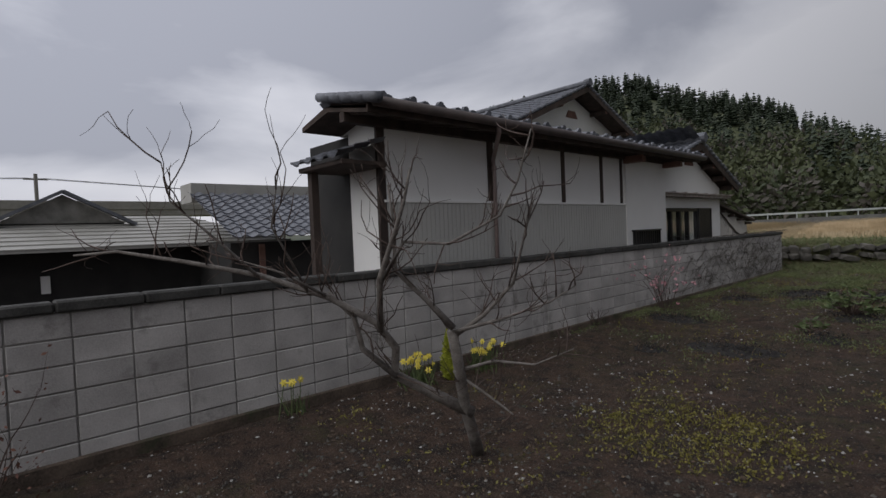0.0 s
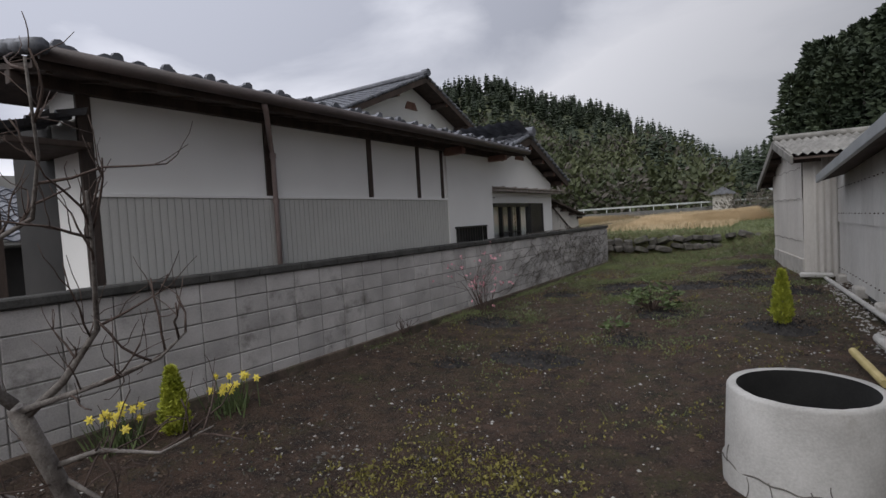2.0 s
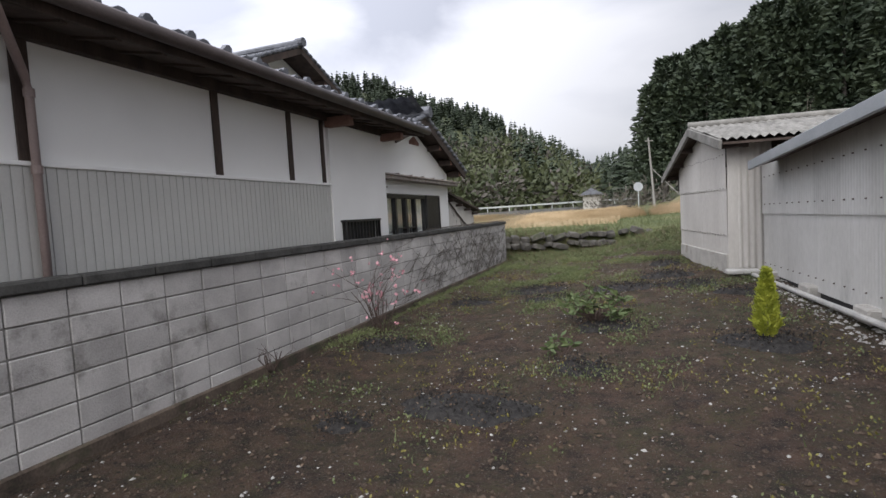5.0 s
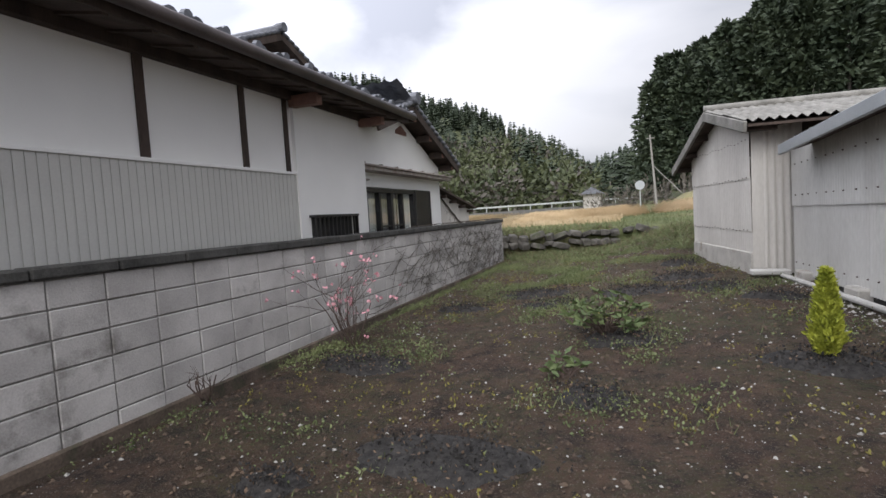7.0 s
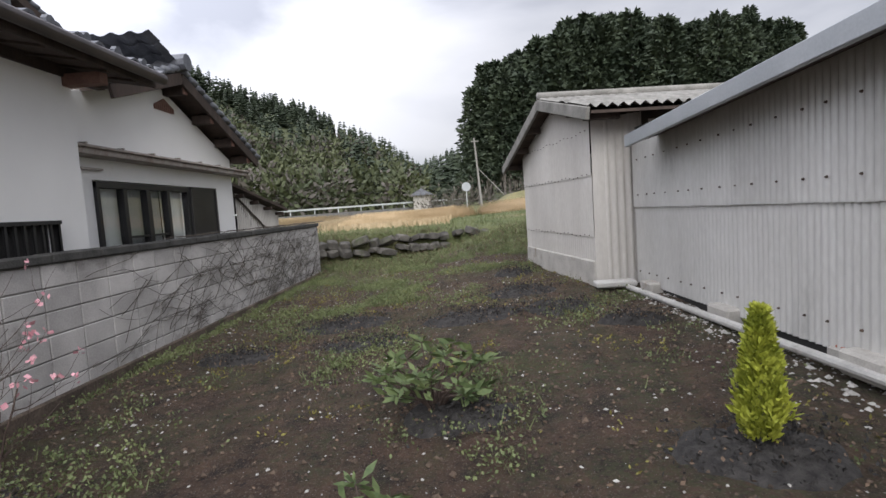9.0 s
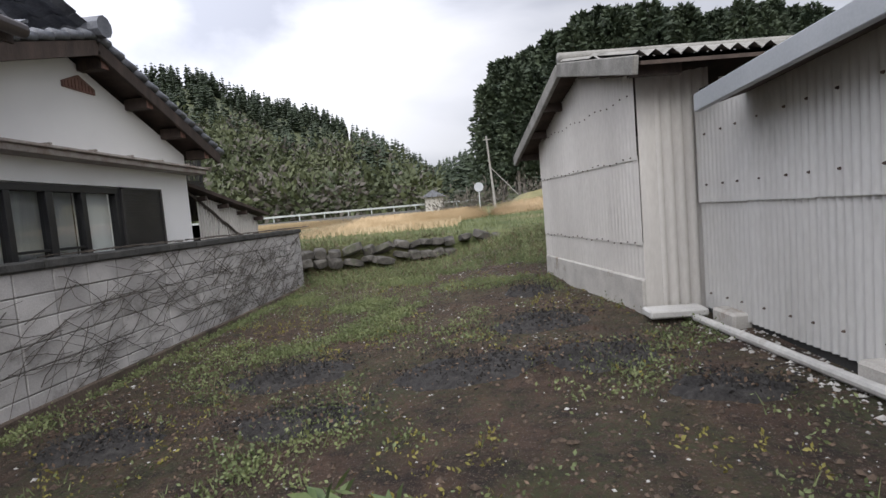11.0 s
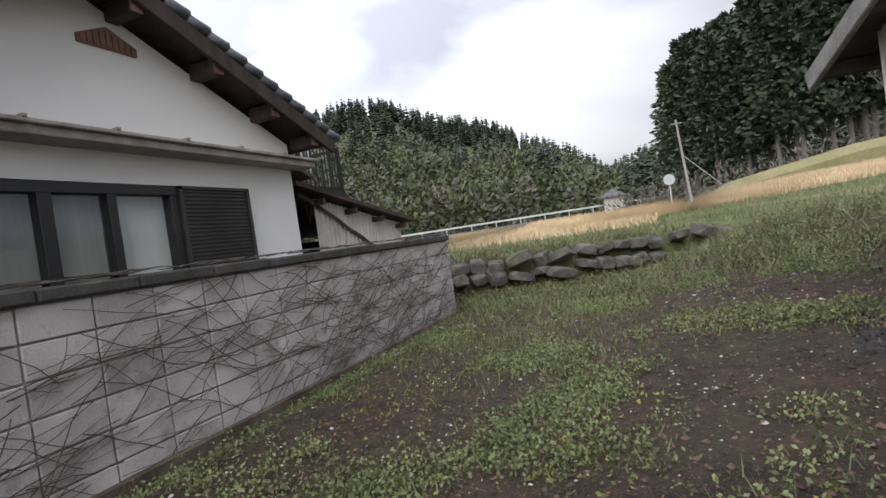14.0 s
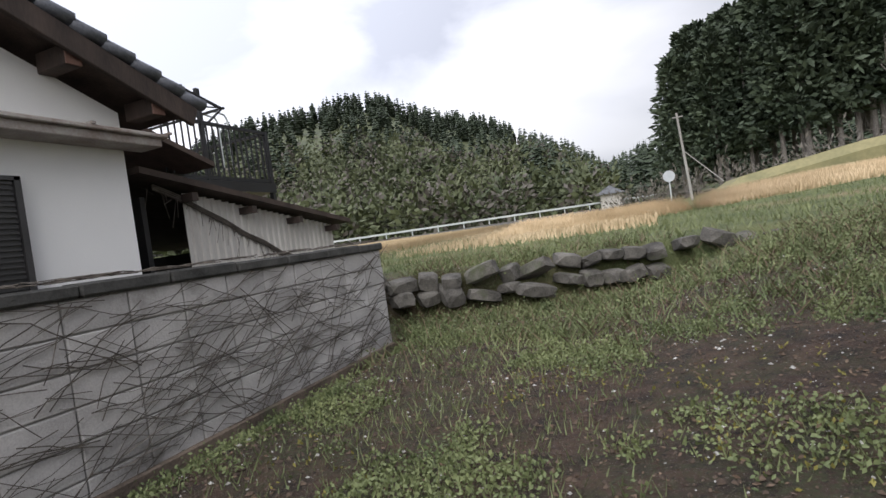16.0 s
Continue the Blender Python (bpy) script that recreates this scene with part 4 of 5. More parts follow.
def branch(sh, tips, p, d, length, r, depth, rg, bend=0.25, up=0.12):
    n = 4
    pts, radii = [p], [r]
    for i in range(n):
        d = (d + Vector(rg.normal(0, bend, 3)) + Vector((0, 0, up))).normalized()
        p = p + d * length / n
        pts.append(p)
        radii.append(r * (1 - 0.5 * (i + 1) / n))
    sh.tube(pts, radii, 5 if r > 0.012 else 4)
    tips.append((p, d))
    if depth > 0:
        for i in range(int(rg.integers(2, 4))):
            q = pts[int(rg.integers(1, n + 1))]
            dd = (d + Vector(rg.normal(0, 0.65, 3)) + Vector((0, 0, 0.15))).normalized()
            branch(sh, tips, q, dd, length * rg.uniform(0.45, 0.75), radii[-1] * 0.85, depth - 1, rg, bend, up)


def bare_tree():
    base = Vector((-2.0, 4.32, 0.08))
    ob = thing("bare_tree", base, "leafless fruit tree with two leaning lichen-spotted trunks", "tree")
    right, deep, rg = Vector((0.63, 0.777, 0)), Vector((-0.777, 0.63, 0)), np.random.default_rng(12)
    at = lambda u, w, d: base + right * (u * 0.72) + Vector((0, 0, w * 0.68)) + deep * (d * 0.8 - 0.30 * w)
    limbs = [
        ([(0, 0), (-0.08, 0.35), (-0.11, 0.65), (-0.2, 1.1), (-0.24, 1.55)], 0.058, 0.036, 0.0),
        ([(-0.09, 0.55), (-0.46, 0.82), (-0.80, 1.08), (-0.77, 1.38), (-0.95, 1.68), (-1.35, 1.95), (-1.9, 2.18), (-2.5, 2.33), (-3.05, 2.46), (-3.4, 2.42)], 0.055, 0.006, 0.1),
        ([(-0.8, 1.08), (-1.06, 1.33), (-1.12, 1.72), (-1.35, 1.98)], 0.028, 0.016, 0.12),
        ([(-0.9, 1.62), (-0.88, 2.1), (-0.74, 2.5), (-0.66, 2.75), (-0.58, 3.0)], 0.03, 0.007, -0.15),
        ([(-0.88, 2.05), (-0.68, 2.42), (-0.3, 2.4), (0.12, 2.6), (0.22, 2.9), (0.32, 3.25)], 0.018, 0.004, -0.25),
        ([(-0.24, 1.55), (-0.5, 1.85), (-0.74, 2.15), (-0.72, 2.55), (-0.75, 2.95)], 0.03, 0.006, 0.25),
        ([(-0.24, 1.5), (0.02, 1.72), (0.25, 2.0), (0.34, 2.5), (0.4, 2.7)], 0.024, 0.004, -0.2),
        ([(-0.24, 1.52), (0.2, 1.68), (0.55, 1.8), (0.72, 1.98)], 0.018, 0.003, -0.4),
        ([(-0.2, 1.05), (0.1, 1.2), (0.45, 1.22), (0.78, 1.38)], 0.018, 0.003, -0.35),
        ([(-0.16, 0.98), (0.02, 0.85), (0.22, 0.72), (0.3, 0.66)], 0.014, 0.006, -0.3),
        ([(-1.9, 2.18), (-2.2, 2.55), (-2.5, 2.9), (-2.55, 3.2)], 0.014, 0.003, 0.2),
        ([(-1.35, 1.95), (-1.7, 2.2), (-1.95, 2.3)], 0.014, 0.003, -0.2),
        ([(-1.5, 2.02), (-1.75, 2.6), (-1.62, 3.05)], 0.012, 0.003, 0.0),
    ]
    wood, twigs, tips = Shape(), Shape(), []
    for pts, r0, r1, dp in limbs:
        n = len(pts)
        ps = [at(u, w, dp * i / (n - 1)) + Vector(rg.normal(0, 0.012, 3)) for i, (u, w) in enumerate(pts)]
        wood.tube(ps, [0.82 * r0 + (r1 - 0.82 * r0) * (i / (n - 1)) ** 0.8 for i in range(n)], 8)
        if pts[0] == (0, 0):
            continue
        for i in range(1, n):
            for _ in range(3):
                f = rg.uniform(0, 1)
                q = ps[i - 1] * (1 - f) + ps[i] * f
                dirn = (ps[i] - ps[i - 1]).normalized()
                dd = (dirn * 0.5 + Vector(rg.normal(0, 0.6, 3)) + Vector((0, 0, 0.5))).normalized()
                branch(twigs, tips, q, dd, rg.uniform(0.12, 0.42), 0.0055, 1, rg, 0.2, 0.12)
    wood.make("trunk", M_BARK, ob, 0, True)
    twigs.make("twigs", M_TWIG, ob, 0, True)


bare_tree()


def stick_shrub(name, at, n, height, spread, label, seed, flowers=None, fsize=0.03, per=2, mat=M_TWIG, leaf=None):
    ob = thing(name, at, label, "shrub")
    rg, sh, tips = np.random.default_rng(seed), Shape(), []
    for i in range(n):
        a = rg.uniform(0, 6.283)
        d = Vector((math.cos(a) * spread, math.sin(a) * spread, 1)).normalized()
        branch(sh, tips, Vector(at) + Vector((math.cos(a) * 0.03, math.sin(a) * 0.03, -0.03)), d, height * rg.uniform(0.6, 1), 0.009, 2, rg, 0.12, 0.1)
    sh.make("stems", mat, ob, 0, True)
    pts = np.array([list(p) for p, _ in tips])
    if flowers:
        keep = pts[rg.uniform(0, 1, len(pts)) < 0.45]
        v, f = leaf_cloud(keep, fsize, 0, 0.9, None, per, 0.012, seed)
        stuff("blossom", v, f, flowers, "", "", ob)
    if leaf:
        v, f = leaf_cloud(pts, fsize, 0.2, 0.5, None, per, 0.03, seed)
        stuff("leaves", v, f, leaf, "", "", ob)
    return ob


stick_shrub("flowering_shrub", (-3.40, 10.75, 0.16), 12, 0.80, 0.38, "small flowering shrub with pink blossom against the block wall", 21, M_PINK, 0.038, 4)
stick_shrub("dry_shrub", (-3.85, 9.1, 0.2), 6, 0.28, 0.5, "dry leafless little shrub at the foot of the wall", 22)
stick_shrub("red_leaved_shrub", (-3.45, 1.5, 0.15), 14, 0.62, 0.5, "twiggy shrub with sparse reddish leaves", 23, None, 0.035, 3, M_TWIG, M_REDLEAF)


def rhododendron(at, r0, h, n, label, seed):
    ob = thing("evergreen_shrub", at, label, "shrub")
    rg, sh, tips = np.random.default_rng(seed), Shape(), []
    for i in range(n):
        a = rg.uniform(0, 6.283)
        q = Vector((math.cos(a), math.sin(a), 0)) * r0 * math.sqrt(rg.uniform(0, 1))
        end = Vector(at) + q + Vector((0, 0, h * rg.uniform(0.35, 1.0) * (1.1 - 0.4 * q.length / r0)))
        sh.tube([Vector(at), Vector(at) + q * 0.35 + Vector((0, 0, h * 0.3)), end], [0.010, 0.007, 0.004], 5)
        tips.append((end, q))
    sh.make("stems", M_TWIG, ob)
    cen, dirs = [], []
    for p, q in tips:
        for j in range(9):
            a = 6.283 * j / 9 + rg.uniform(-0.2, 0.2)
            cen.append(list(p))
            dirs.append([math.cos(a) * 1.6, math.sin(a) * 1.6, rg.uniform(-0.2, 0.9)])
    v, f = leaf_cloud(cen, 0.10, 0.1, 0.34, dirs, 1, 0.01, seed)
    stuff("leaves", v, f, M_SHRUB, "", "", ob)


rhododendron((-0.82, 11.2, 0.22), 0.36, 0.50, 46, "low evergreen shrub with whorled dull green leaves", 31)
rhododendron((-1.08, 10.1, 0.13), 0.16, 0.26, 6, "tiny evergreen seedling with a few leaves", 32)


def daffodils(at, n, spread, seed):
    ob = thing("daffodils", at, "clump of yellow daffodils with strappy leaves", "flowers", "daffodil clumps")
    rg = np.random.default_rng(seed)
    xy = np.array([at[0], at[1]]) + rg.normal(0, spread, (n * 7, 2))
    v, f = blades(xy, 0.24, 0.018, 0.4, seed)
    stuff("leaves", v, f, M_SHRUB, "", "", ob)
    st, fl, cup = Shape(), Shape(), Shape()
    for i in range(n):
        x, y = np.array(at[:2]) + rg.normal(0, spread, 2)
        z = jitter_z(x, y)
        top = Vector((x + rg.normal(0, 0.03), y + rg.normal(0, 0.03), z + rg.uniform(0.2, 0.32)))
        st.tube([(x, y, z), top], 0.004, 4)
        nrm = Vector((0.75 + rg.normal(0, 0.3), -0.5 + rg.normal(0, 0.3), 0.1)).normalized()
        s = nrm.cross(Vector((0, 0, 1))).normalized()
        u = s.cross(nrm)
        for k in range(6):
            a = k * math.pi / 3
            e = s * math.cos(a) + u * math.sin(a)
            g = s * -math.sin(a) + u * math.cos(a)
            fl.add([top, top + e * 0.02 + g * 0.011, top + e * 0.042 + nrm * 0.004, top + e * 0.02 - g * 0.011], [(0, 1, 2, 3)])
        cup.tube([top, top + nrm * 0.022], [0.008, 0.013], 7)
    st.make("stalks", M_SHRUB, ob)
    fl.make("petals", M_YELLOW, ob)
    cup.make("trumpets", M_YELLOW, ob)


daffodils((-3.52, 5.02, 0.15), 13, 0.10, 41)
daffodils((-3.40, 5.92, 0.15), 12, 0.10, 42)
daffodils((-3.57, 3.66, 0.15), 4, 0.08, 43)

# poles lying by the shed
for name, a, b, r, mat, label in (
    ("grey_pipe", (1.42, 14.3, 0.44), (1.78, 10.5, 0.42), 0.032, M_PVC, "long weathered grey pipe lying along the shed"),
    ("wooden_pole", (1.58, 9.7, 0.40), (1.70, 8.3, 0.38), 0.045, M_PVC, "weathered round wooden pole lying on gravel"),
    ("bamboo_pole", (1.35, 9.35, 0.33), (1.47, 8.38, 0.31), 0.035, M_BAMBOO, "short yellow cut bamboo pole on the soil"),
):
    a, b = Vector(a), Vector(b)
    pts = [a + (b - a) * i / 6 for i in range(7)]
    tagged(Shape().tube(pts, [r * (1 + 0.08 * (i % 2)) for i in range(7)], 10).make(name, mat, None, 0, False), label, name.split("_")[1])
bk = Shape().box(-0.15, -0.06, 0, 0.15, 0.06, 0.07, Matrix.Translation((1.88, 11.3, 0.40)) @ Matrix.Rotation(-1.5, 4, "Z")).make("concrete_block_piece", M_CONC_OLD, None, 0.012)
tagged(bk, "broken concrete block with a red top beside the shed", "block")
bt = Shape().box(-0.09, -0.045, 0.07, 0.1, 0.045, 0.085, Matrix.Translation((1.88, 11.3, 0.40)) @ Matrix.Rotation(-1.5, 4, "Z")).make("red_facing", M_BRICK, bk, 0.004)
bt.matrix_parent_inverse = Matrix.Identity(4)


# mulch patches with pale stones
def lump_patch(cx, cy, rx, ry, seed):
    rg = np.random.default_rng(seed)
    n = 26
    vs = [(cx, cy, jitter_z(cx, cy) + 0.045)]
    for k, fr in enumerate((0.45, 0.8, 1.0)):
        for i in range(n):
            a = 6.283 * i / n
            w = fr * (1 + 0.25 * noise.noise(Vector((math.cos(a) * 2 + seed, math.sin(a) * 2, 0))))
            x, y = cx + rx * w * math.cos(a), cy + ry * w * math.sin(a)
            vs.append((x, y, jitter_z(x, y) + (0.04, 0.025, -0.015)[k] + 0.012 * rg.normal() * (k < 2)))
    fs = [(0, 1 + i, 1 + (i + 1) % n) for i in range(n)]
    for k in range(2):
        fs += [(1 + k * n + i, 1 + (k + 1) * n + i, 1 + (k + 1) * n + (i + 1) % n, 1 + k * n + (i + 1) % n) for i in range(n)]
    ob = raw("mulch_heap", vs, fs, M_CHAR, True)
    tagged(ob, "flat heap of black charred husk mulch on soil", "mulch", "mulch heaps")
    m = int(900 * rx * ry + 60)
    xy = np.array([cx, cy]) + rg.normal(0, 0.5, (m, 2)) * [rx, ry]
    v, f = leaf_cloud([[x, y, jitter_z(x, y) + 0.045 + 0.01 * rg.uniform()] for x, y in xy], 0.03, 0, 0.5, None, 4, 0.025, seed)
    tagged(stuff("husks", v, f, M_CHAR, "", "", ob), kind="stuff")
    xy = np.array([cx, cy]) + rg.normal(0, 0.55, (40 + m // 4, 2)) * [rx, ry]
    v, f = leaf_cloud([[x, y, jitter_z(x, y) + 0.06] for x, y in xy], 0.028, 0, 0.6, None, 1, 0.01, seed + 1)
    tagged(stuff("pale_chips", v, f, M_DRY, "", "", ob), kind="stuff")


for i, (cx, cy, rx, ry) in enumerate(((-1.64, 8.66, 0.62, 0.30), (-0.84, 9.68, 0.27, 0.22), (-1.58, 13.0, 0.45, 0.3), (0.42, 13.5, 0.45, 0.3), (0.96, 12.75, 0.34, 0.2), (0.76, 10.35, 0.42, 0.3), (-2.85, 12.9, 0.42, 0.28),
                                      (-2.03, 14.05, 0.6, 0.4), (-0.5, 13.6, 0.6, 0.4), (0.16, 14.76, 0.5, 0.4), (-0.67, 11.1, 0.38, 0.3), (-3.0, 10.2, 0.5, 0.34), (-2.5, 8.2, 0.22, 0.16), (0.25, 16.4, 0.35, 0.4))):
    lump_patch(cx, cy, rx, ry, 60 + i)

# pebbles, litter and weeds over the yard
rg = np.random.default_rng(77)


def scatter(n, dens, x0=-4.0, x1=1.5, y0=0.0, y1=22.0):
    out = []
    while len(out) < n:
        x, y = rg.uniform(x0, x1), rg.uniform(y0, y1)
        if x > 1.3 - 0.03 * (y - 8) and y < 19.5 and x > 0.4 and (y > 15 or x > 1.5):
            continue
        if rg.uniform() < dens(x, y):
            out.append((x, y))
    return out


def pebbles(name, pts, smin, smax, mat, label):
    v, f = [], []
    for x, y in pts:
        s = rg.uniform(smin, smax) * (0.5 + rg.uniform() ** 3)
        z = jitter_z(x, y) + s * 0.15
        a = rg.uniform(0, 6.28)
        c, sn_ = math.cos(a) * s, math.sin(a) * s
        k = len(v)
        v += [(x + c, y + sn_, z), (x - sn_ * 0.7, y + c * 0.7, z), (x - c, y - sn_, z), (x + sn_ * 0.7, y - c * 0.7, z), (x + c * 0.2, y + sn_ * 0.1, z + s * 0.6), (x, y, z - s * 0.5)]
        f += [(k, k + 1, k + 4), (k + 1, k + 2, k + 4), (k + 2, k + 3, k + 4), (k + 3, k, k + 4), (k + 1, k, k + 5), (k + 2, k + 1, k + 5), (k + 3, k + 2, k + 5), (k, k + 3, k + 5)]
    tagged(raw(name, v, f, mat), label, "stones", kind="stuff")


pebbles("gravel", scatter(6500, lambda x, y: 0.12 + 0.9 * step(0.2, 0.9, noise.noise(Vector((x * 1.1, y * 1.1, 4))) + 0.5)), 0.004, 0.017, M_PEBBLE, "small pale pebbles strewn over the soil")
pebbles("coarse_gravel", scatter(4200, lambda x, y: 1.0 - step(3.8, 6.4, y + 0.45 * x), -3.0, 2.0, 1.0, 7.5), 0.008, 0.022, M_STONE, "grey gravel strewn over the soil")
pebbles("shed_gravel", [tuple((SA + sd * s + sn * o)[:2]) for s, o in zip(rg.uniform(0.3, 11, 1500), rg.uniform(-0.05, 0.36, 1500))], 0.012, 0.03, M_PEBBLE, "rubble strip along the foot of the shed")
pebbles("dark_clods", scatter(24000, lambda x, y: 0.5, y0=2), 0.006, 0.024, shade("soil_clod", (0.018, 0.012, 0.009), (0.13, 0.092, 0.066), 9, 0.95), "crumbs and clods of dark soil")
pts = scatter(13000, lambda x, y: 0.2 + 0.35 * step(10, 14, y) + 0.5 * noise.noise(Vector((x * 0.8, y * 0.8, 9))))
v, f = leaf_cloud([[x, y, jitter_z(x, y) + 0.012] for x, y in pts], 0.028, 0.0, 0.45, [[math.cos(i * 2.4) * 2, math.sin(i * 2.4) * 2, 0.2] for i in range(len(pts))], 1, 0, 5)
stuff("leaf_litter", v, f, M_DRY, "dead leaves and straw lying on the soil", "litter")


def weed_density(x, y):
    n1 = noise.noise(Vector((x * 0.9, y * 0.9, 21))) + 0.6 * noise.noise(Vector((x * 3.1, y * 3.1, 2)))
    near_wall = step(-3.0, -3.9, x) * step(9, 11, y) * 0.7
    return max(0.0, min(1.0, (n1 - 0.06) * 1.5 * step(6, 13, y) * (0.5 + 0.7 * step(14, 20, y)) + near_wall * (n1 + 0.5) + 1.3 * (n1 - 0.02) * step(13.5, 16, y) * step(1.5, 0.7, abs(x + 2.1))))


pts = np.array(scatter(15000, weed_density, y0=5.0, y1=22.5))
cen = np.repeat(pts, 1, 0)
v, f = leaf_cloud([[x, y, jitter_z(x, y) + 0.005] for x, y in cen], 0.026, -0.35, 0.6, None, 7, 0.035, 8)
stuff("low_weeds", v, f, M_WEED, "patches of low green weeds over the soil", "weeds")
pts = scatter(9000, lambda x, y: weed_density(x, y) * 0.8 + 0.6 * step(15.5, 18, y) * step(0.1, -0.3, abs(x + 2.4) - 1.3), y0=6.0, y1=22.5)
v, f = blades(pts, 0.085, 0.010, 0.5, 9)
stuff("short_grass", v, f, M_GRASS, "sparse short green grass blades", "grass")
pts = scatter(2600, lambda x, y: step(0.25, 0.55, noise.noise(Vector((x * 0.9, y * 0.9, 41))) + 0.25) * 0.12 + step(0.9, 0.45, math.hypot((x + 0.9) * 0.8, y - 5.7)), x0=-3.5, y0=3.5, y1=19)
v, f = leaf_cloud([[x, y, jitter_z(x, y) + 0.004] for x, y in pts], 0.028, -0.5, 0.5, None, 5, 0.016, 14)
stuff("moss_tufts", v, f, M_MOSSY, "yellowish moss tufts on bare soil", "moss")

# stone bank and field edge
bank = thing("stone_bank", (-2.6, 22.2, 0.6), "rough dry stone retaining bank of mossy stones", "retaining wall", kind="structure")


def rock(seed):
    bm = bmesh.new()
    bmesh.ops.create_icosphere(bm, subdivisions=2, radius=0.5)
    for vt_ in bm.verts:
        q = vt_.co * 2
        vt_.co = vt_.co * (1 + 0.35 * noise.noise(q + Vector((seed * 9, 0, 0))))
        vt_.co = Vector([max(-0.34, min(0.34, c)) for c in vt_.co])
    me = bpy.data.meshes.new("rock")
    bm.to_mesh(me)
    bm.free()
    me.materials.append(M_STONE)
    return me


rocks = [rock(i) for i in range(6)]
x = -4.9
i = 0
while x < 0.6:
    w = random.uniform(0.22, 0.5)
    for row in range(2):
        zz = 0.50 + row * 0.26 + random.uniform(-0.05, 0.06)
        if row == 0 and (x > -0.8 or random.random() < 0.2):
            continue
        ob = new("stone", rocks[i % 6])
        ob.matrix_basis = Matrix.Translation((x + w / 2, stone_y(x) + 0.03 + random.uniform(-0.06, 0.06) + row * 0.08, zz)) @ Euler((random.uniform(-0.3, 0.3), random.uniform(-0.4, 0.4), random.uniform(0, 6))).to_matrix().to_4x4() @ Matrix.Diagonal((w * 1.6, 0.4, random.uniform(0.22, 0.36), 1))
        under(ob, bank)
        i += 1
    x += w

# tall weeds on the bank, grass and reeds in the field
pts = []
while len(pts) < 9000:
    x, y = rg.uniform(-4.5, 5.0), rg.uniform(18.8, 23.6)
    if rg.uniform() < (0.25 + 0.75 * step(-0.1, 0.4, noise.noise(Vector((x * 0.8, y * 1.5, 33))))) * step(18.8, 20.5, y):
        pts.append((x, y))
v, f = blades(pts, 0.16, 0.016, 0.8, 15, ground_z)
stuff("bank_grass", v, f, M_GRASS, "tangled green grass on the field bank", "grass")
v, f = blades([p for p in pts[::3]], 0.2, 0.016, 0.9, 16, ground_z)
stuff("bank_dry_grass", v, f, M_DRY, "dry brown stalks on the field bank", "grass")
v, f = leaf_cloud([[x, y, ground_z(x, y) + 0.05] for x, y in pts[::3]], 0.04, -0.2, 0.5, None, 7, 0.06, 17)
stuff("bank_weeds", v, f, M_WEED, "leafy weeds on the field bank", "weeds")
pts = [(x, y) for x, y in zip(rg.uniform(-18, 16, 26000), 22.5 + 20 * rg.uniform(0, 1, 26000) ** 1.4) if y > stone_y(min(x, 1.5)) + 0.25]
v, f = blades(pts, 0.13, 0.03, 0.5, 18, ground_z)
stuff("meadow_grass", v, f, M_GRASS, "green meadow grass of the field", "grass")


def reed_band(n, y_mid, half, h, mat, seed, x0=-40, x1=40, w=0.06):
    r = np.random.default_rng(seed)
    xs = r.uniform(x0, x1, n)
    ys = np.array([y_mid(x) for x in xs]) + r.uniform(-half, half, n)
    v, f = blades(np.stack([xs, ys], 1), h, w, 0.35, seed, ground_z)
    return v, f


v, f = reed_band(26000, lambda x: 34.5 + 0.42 * (x + 3), 2.6, 0.5, M_REED, 51, -6, 20)
stuff("reed_band", v, f, M_REED, "band of tall dry tan reeds across the field", "reeds")
v, f = reed_band(46000, lambda x: 45, 17.5, 0.4, M_REED, 52, -48, -1, 0.07)
stuff("reed_field", v, f, M_REED, "fallow field of dry tan reeds", "reeds")
v, f = reed_band(1500, lambda x: 25.5 + 0.3 * (x - 5), 1.2, 0.55, M_REED_PALE, 53, 4.2, 8.5, 0.035)
stuff("pale_reeds", v, f, M_REED_PALE, "pale bleached reed tuft on the field bank", "reeds")
# road bank with guard rail
rail = Shape()
road = Shape()
pr = None
for i in range(41):
    x = -52 + i * 1.3
    y = 68 + 0.5 * (x + 24) if x > -24 else 68 + 0.5 * (x + 24)
    z = 1.35 + 0.012 * (x + 52)
    if pr:
        rail.bar((pr[0], pr[1], pr[2] + 0.62), (x, y, z + 0.62), 0.06, 0.2)
        road.add([(pr[0], pr[1], pr[2] - 2), (x, y, z - 2), (x, y, z), (pr[0], pr[1], pr[2]), (pr[0] - 3, pr[1] + 7, pr[2]), (x - 3, y + 7, z)], [(0, 1, 2, 3), (3, 2, 5, 4)])
    if i % 2 == 0:
        rail.bar((x, y + 0.1, z - 0.2), (x, y + 0.1, z + 0.75), 0.1, 0.1)
    pr = (x, y, z)
tagged(rail.make("guard_rail", M_RAIL), "white steel guard rail along the far road", "guard rail", kind="structure")
tagged(road.make("road", M_ROAD), "asphalt road embankment beyond the field", "road", kind="structure")

# ---- woods and hills ----


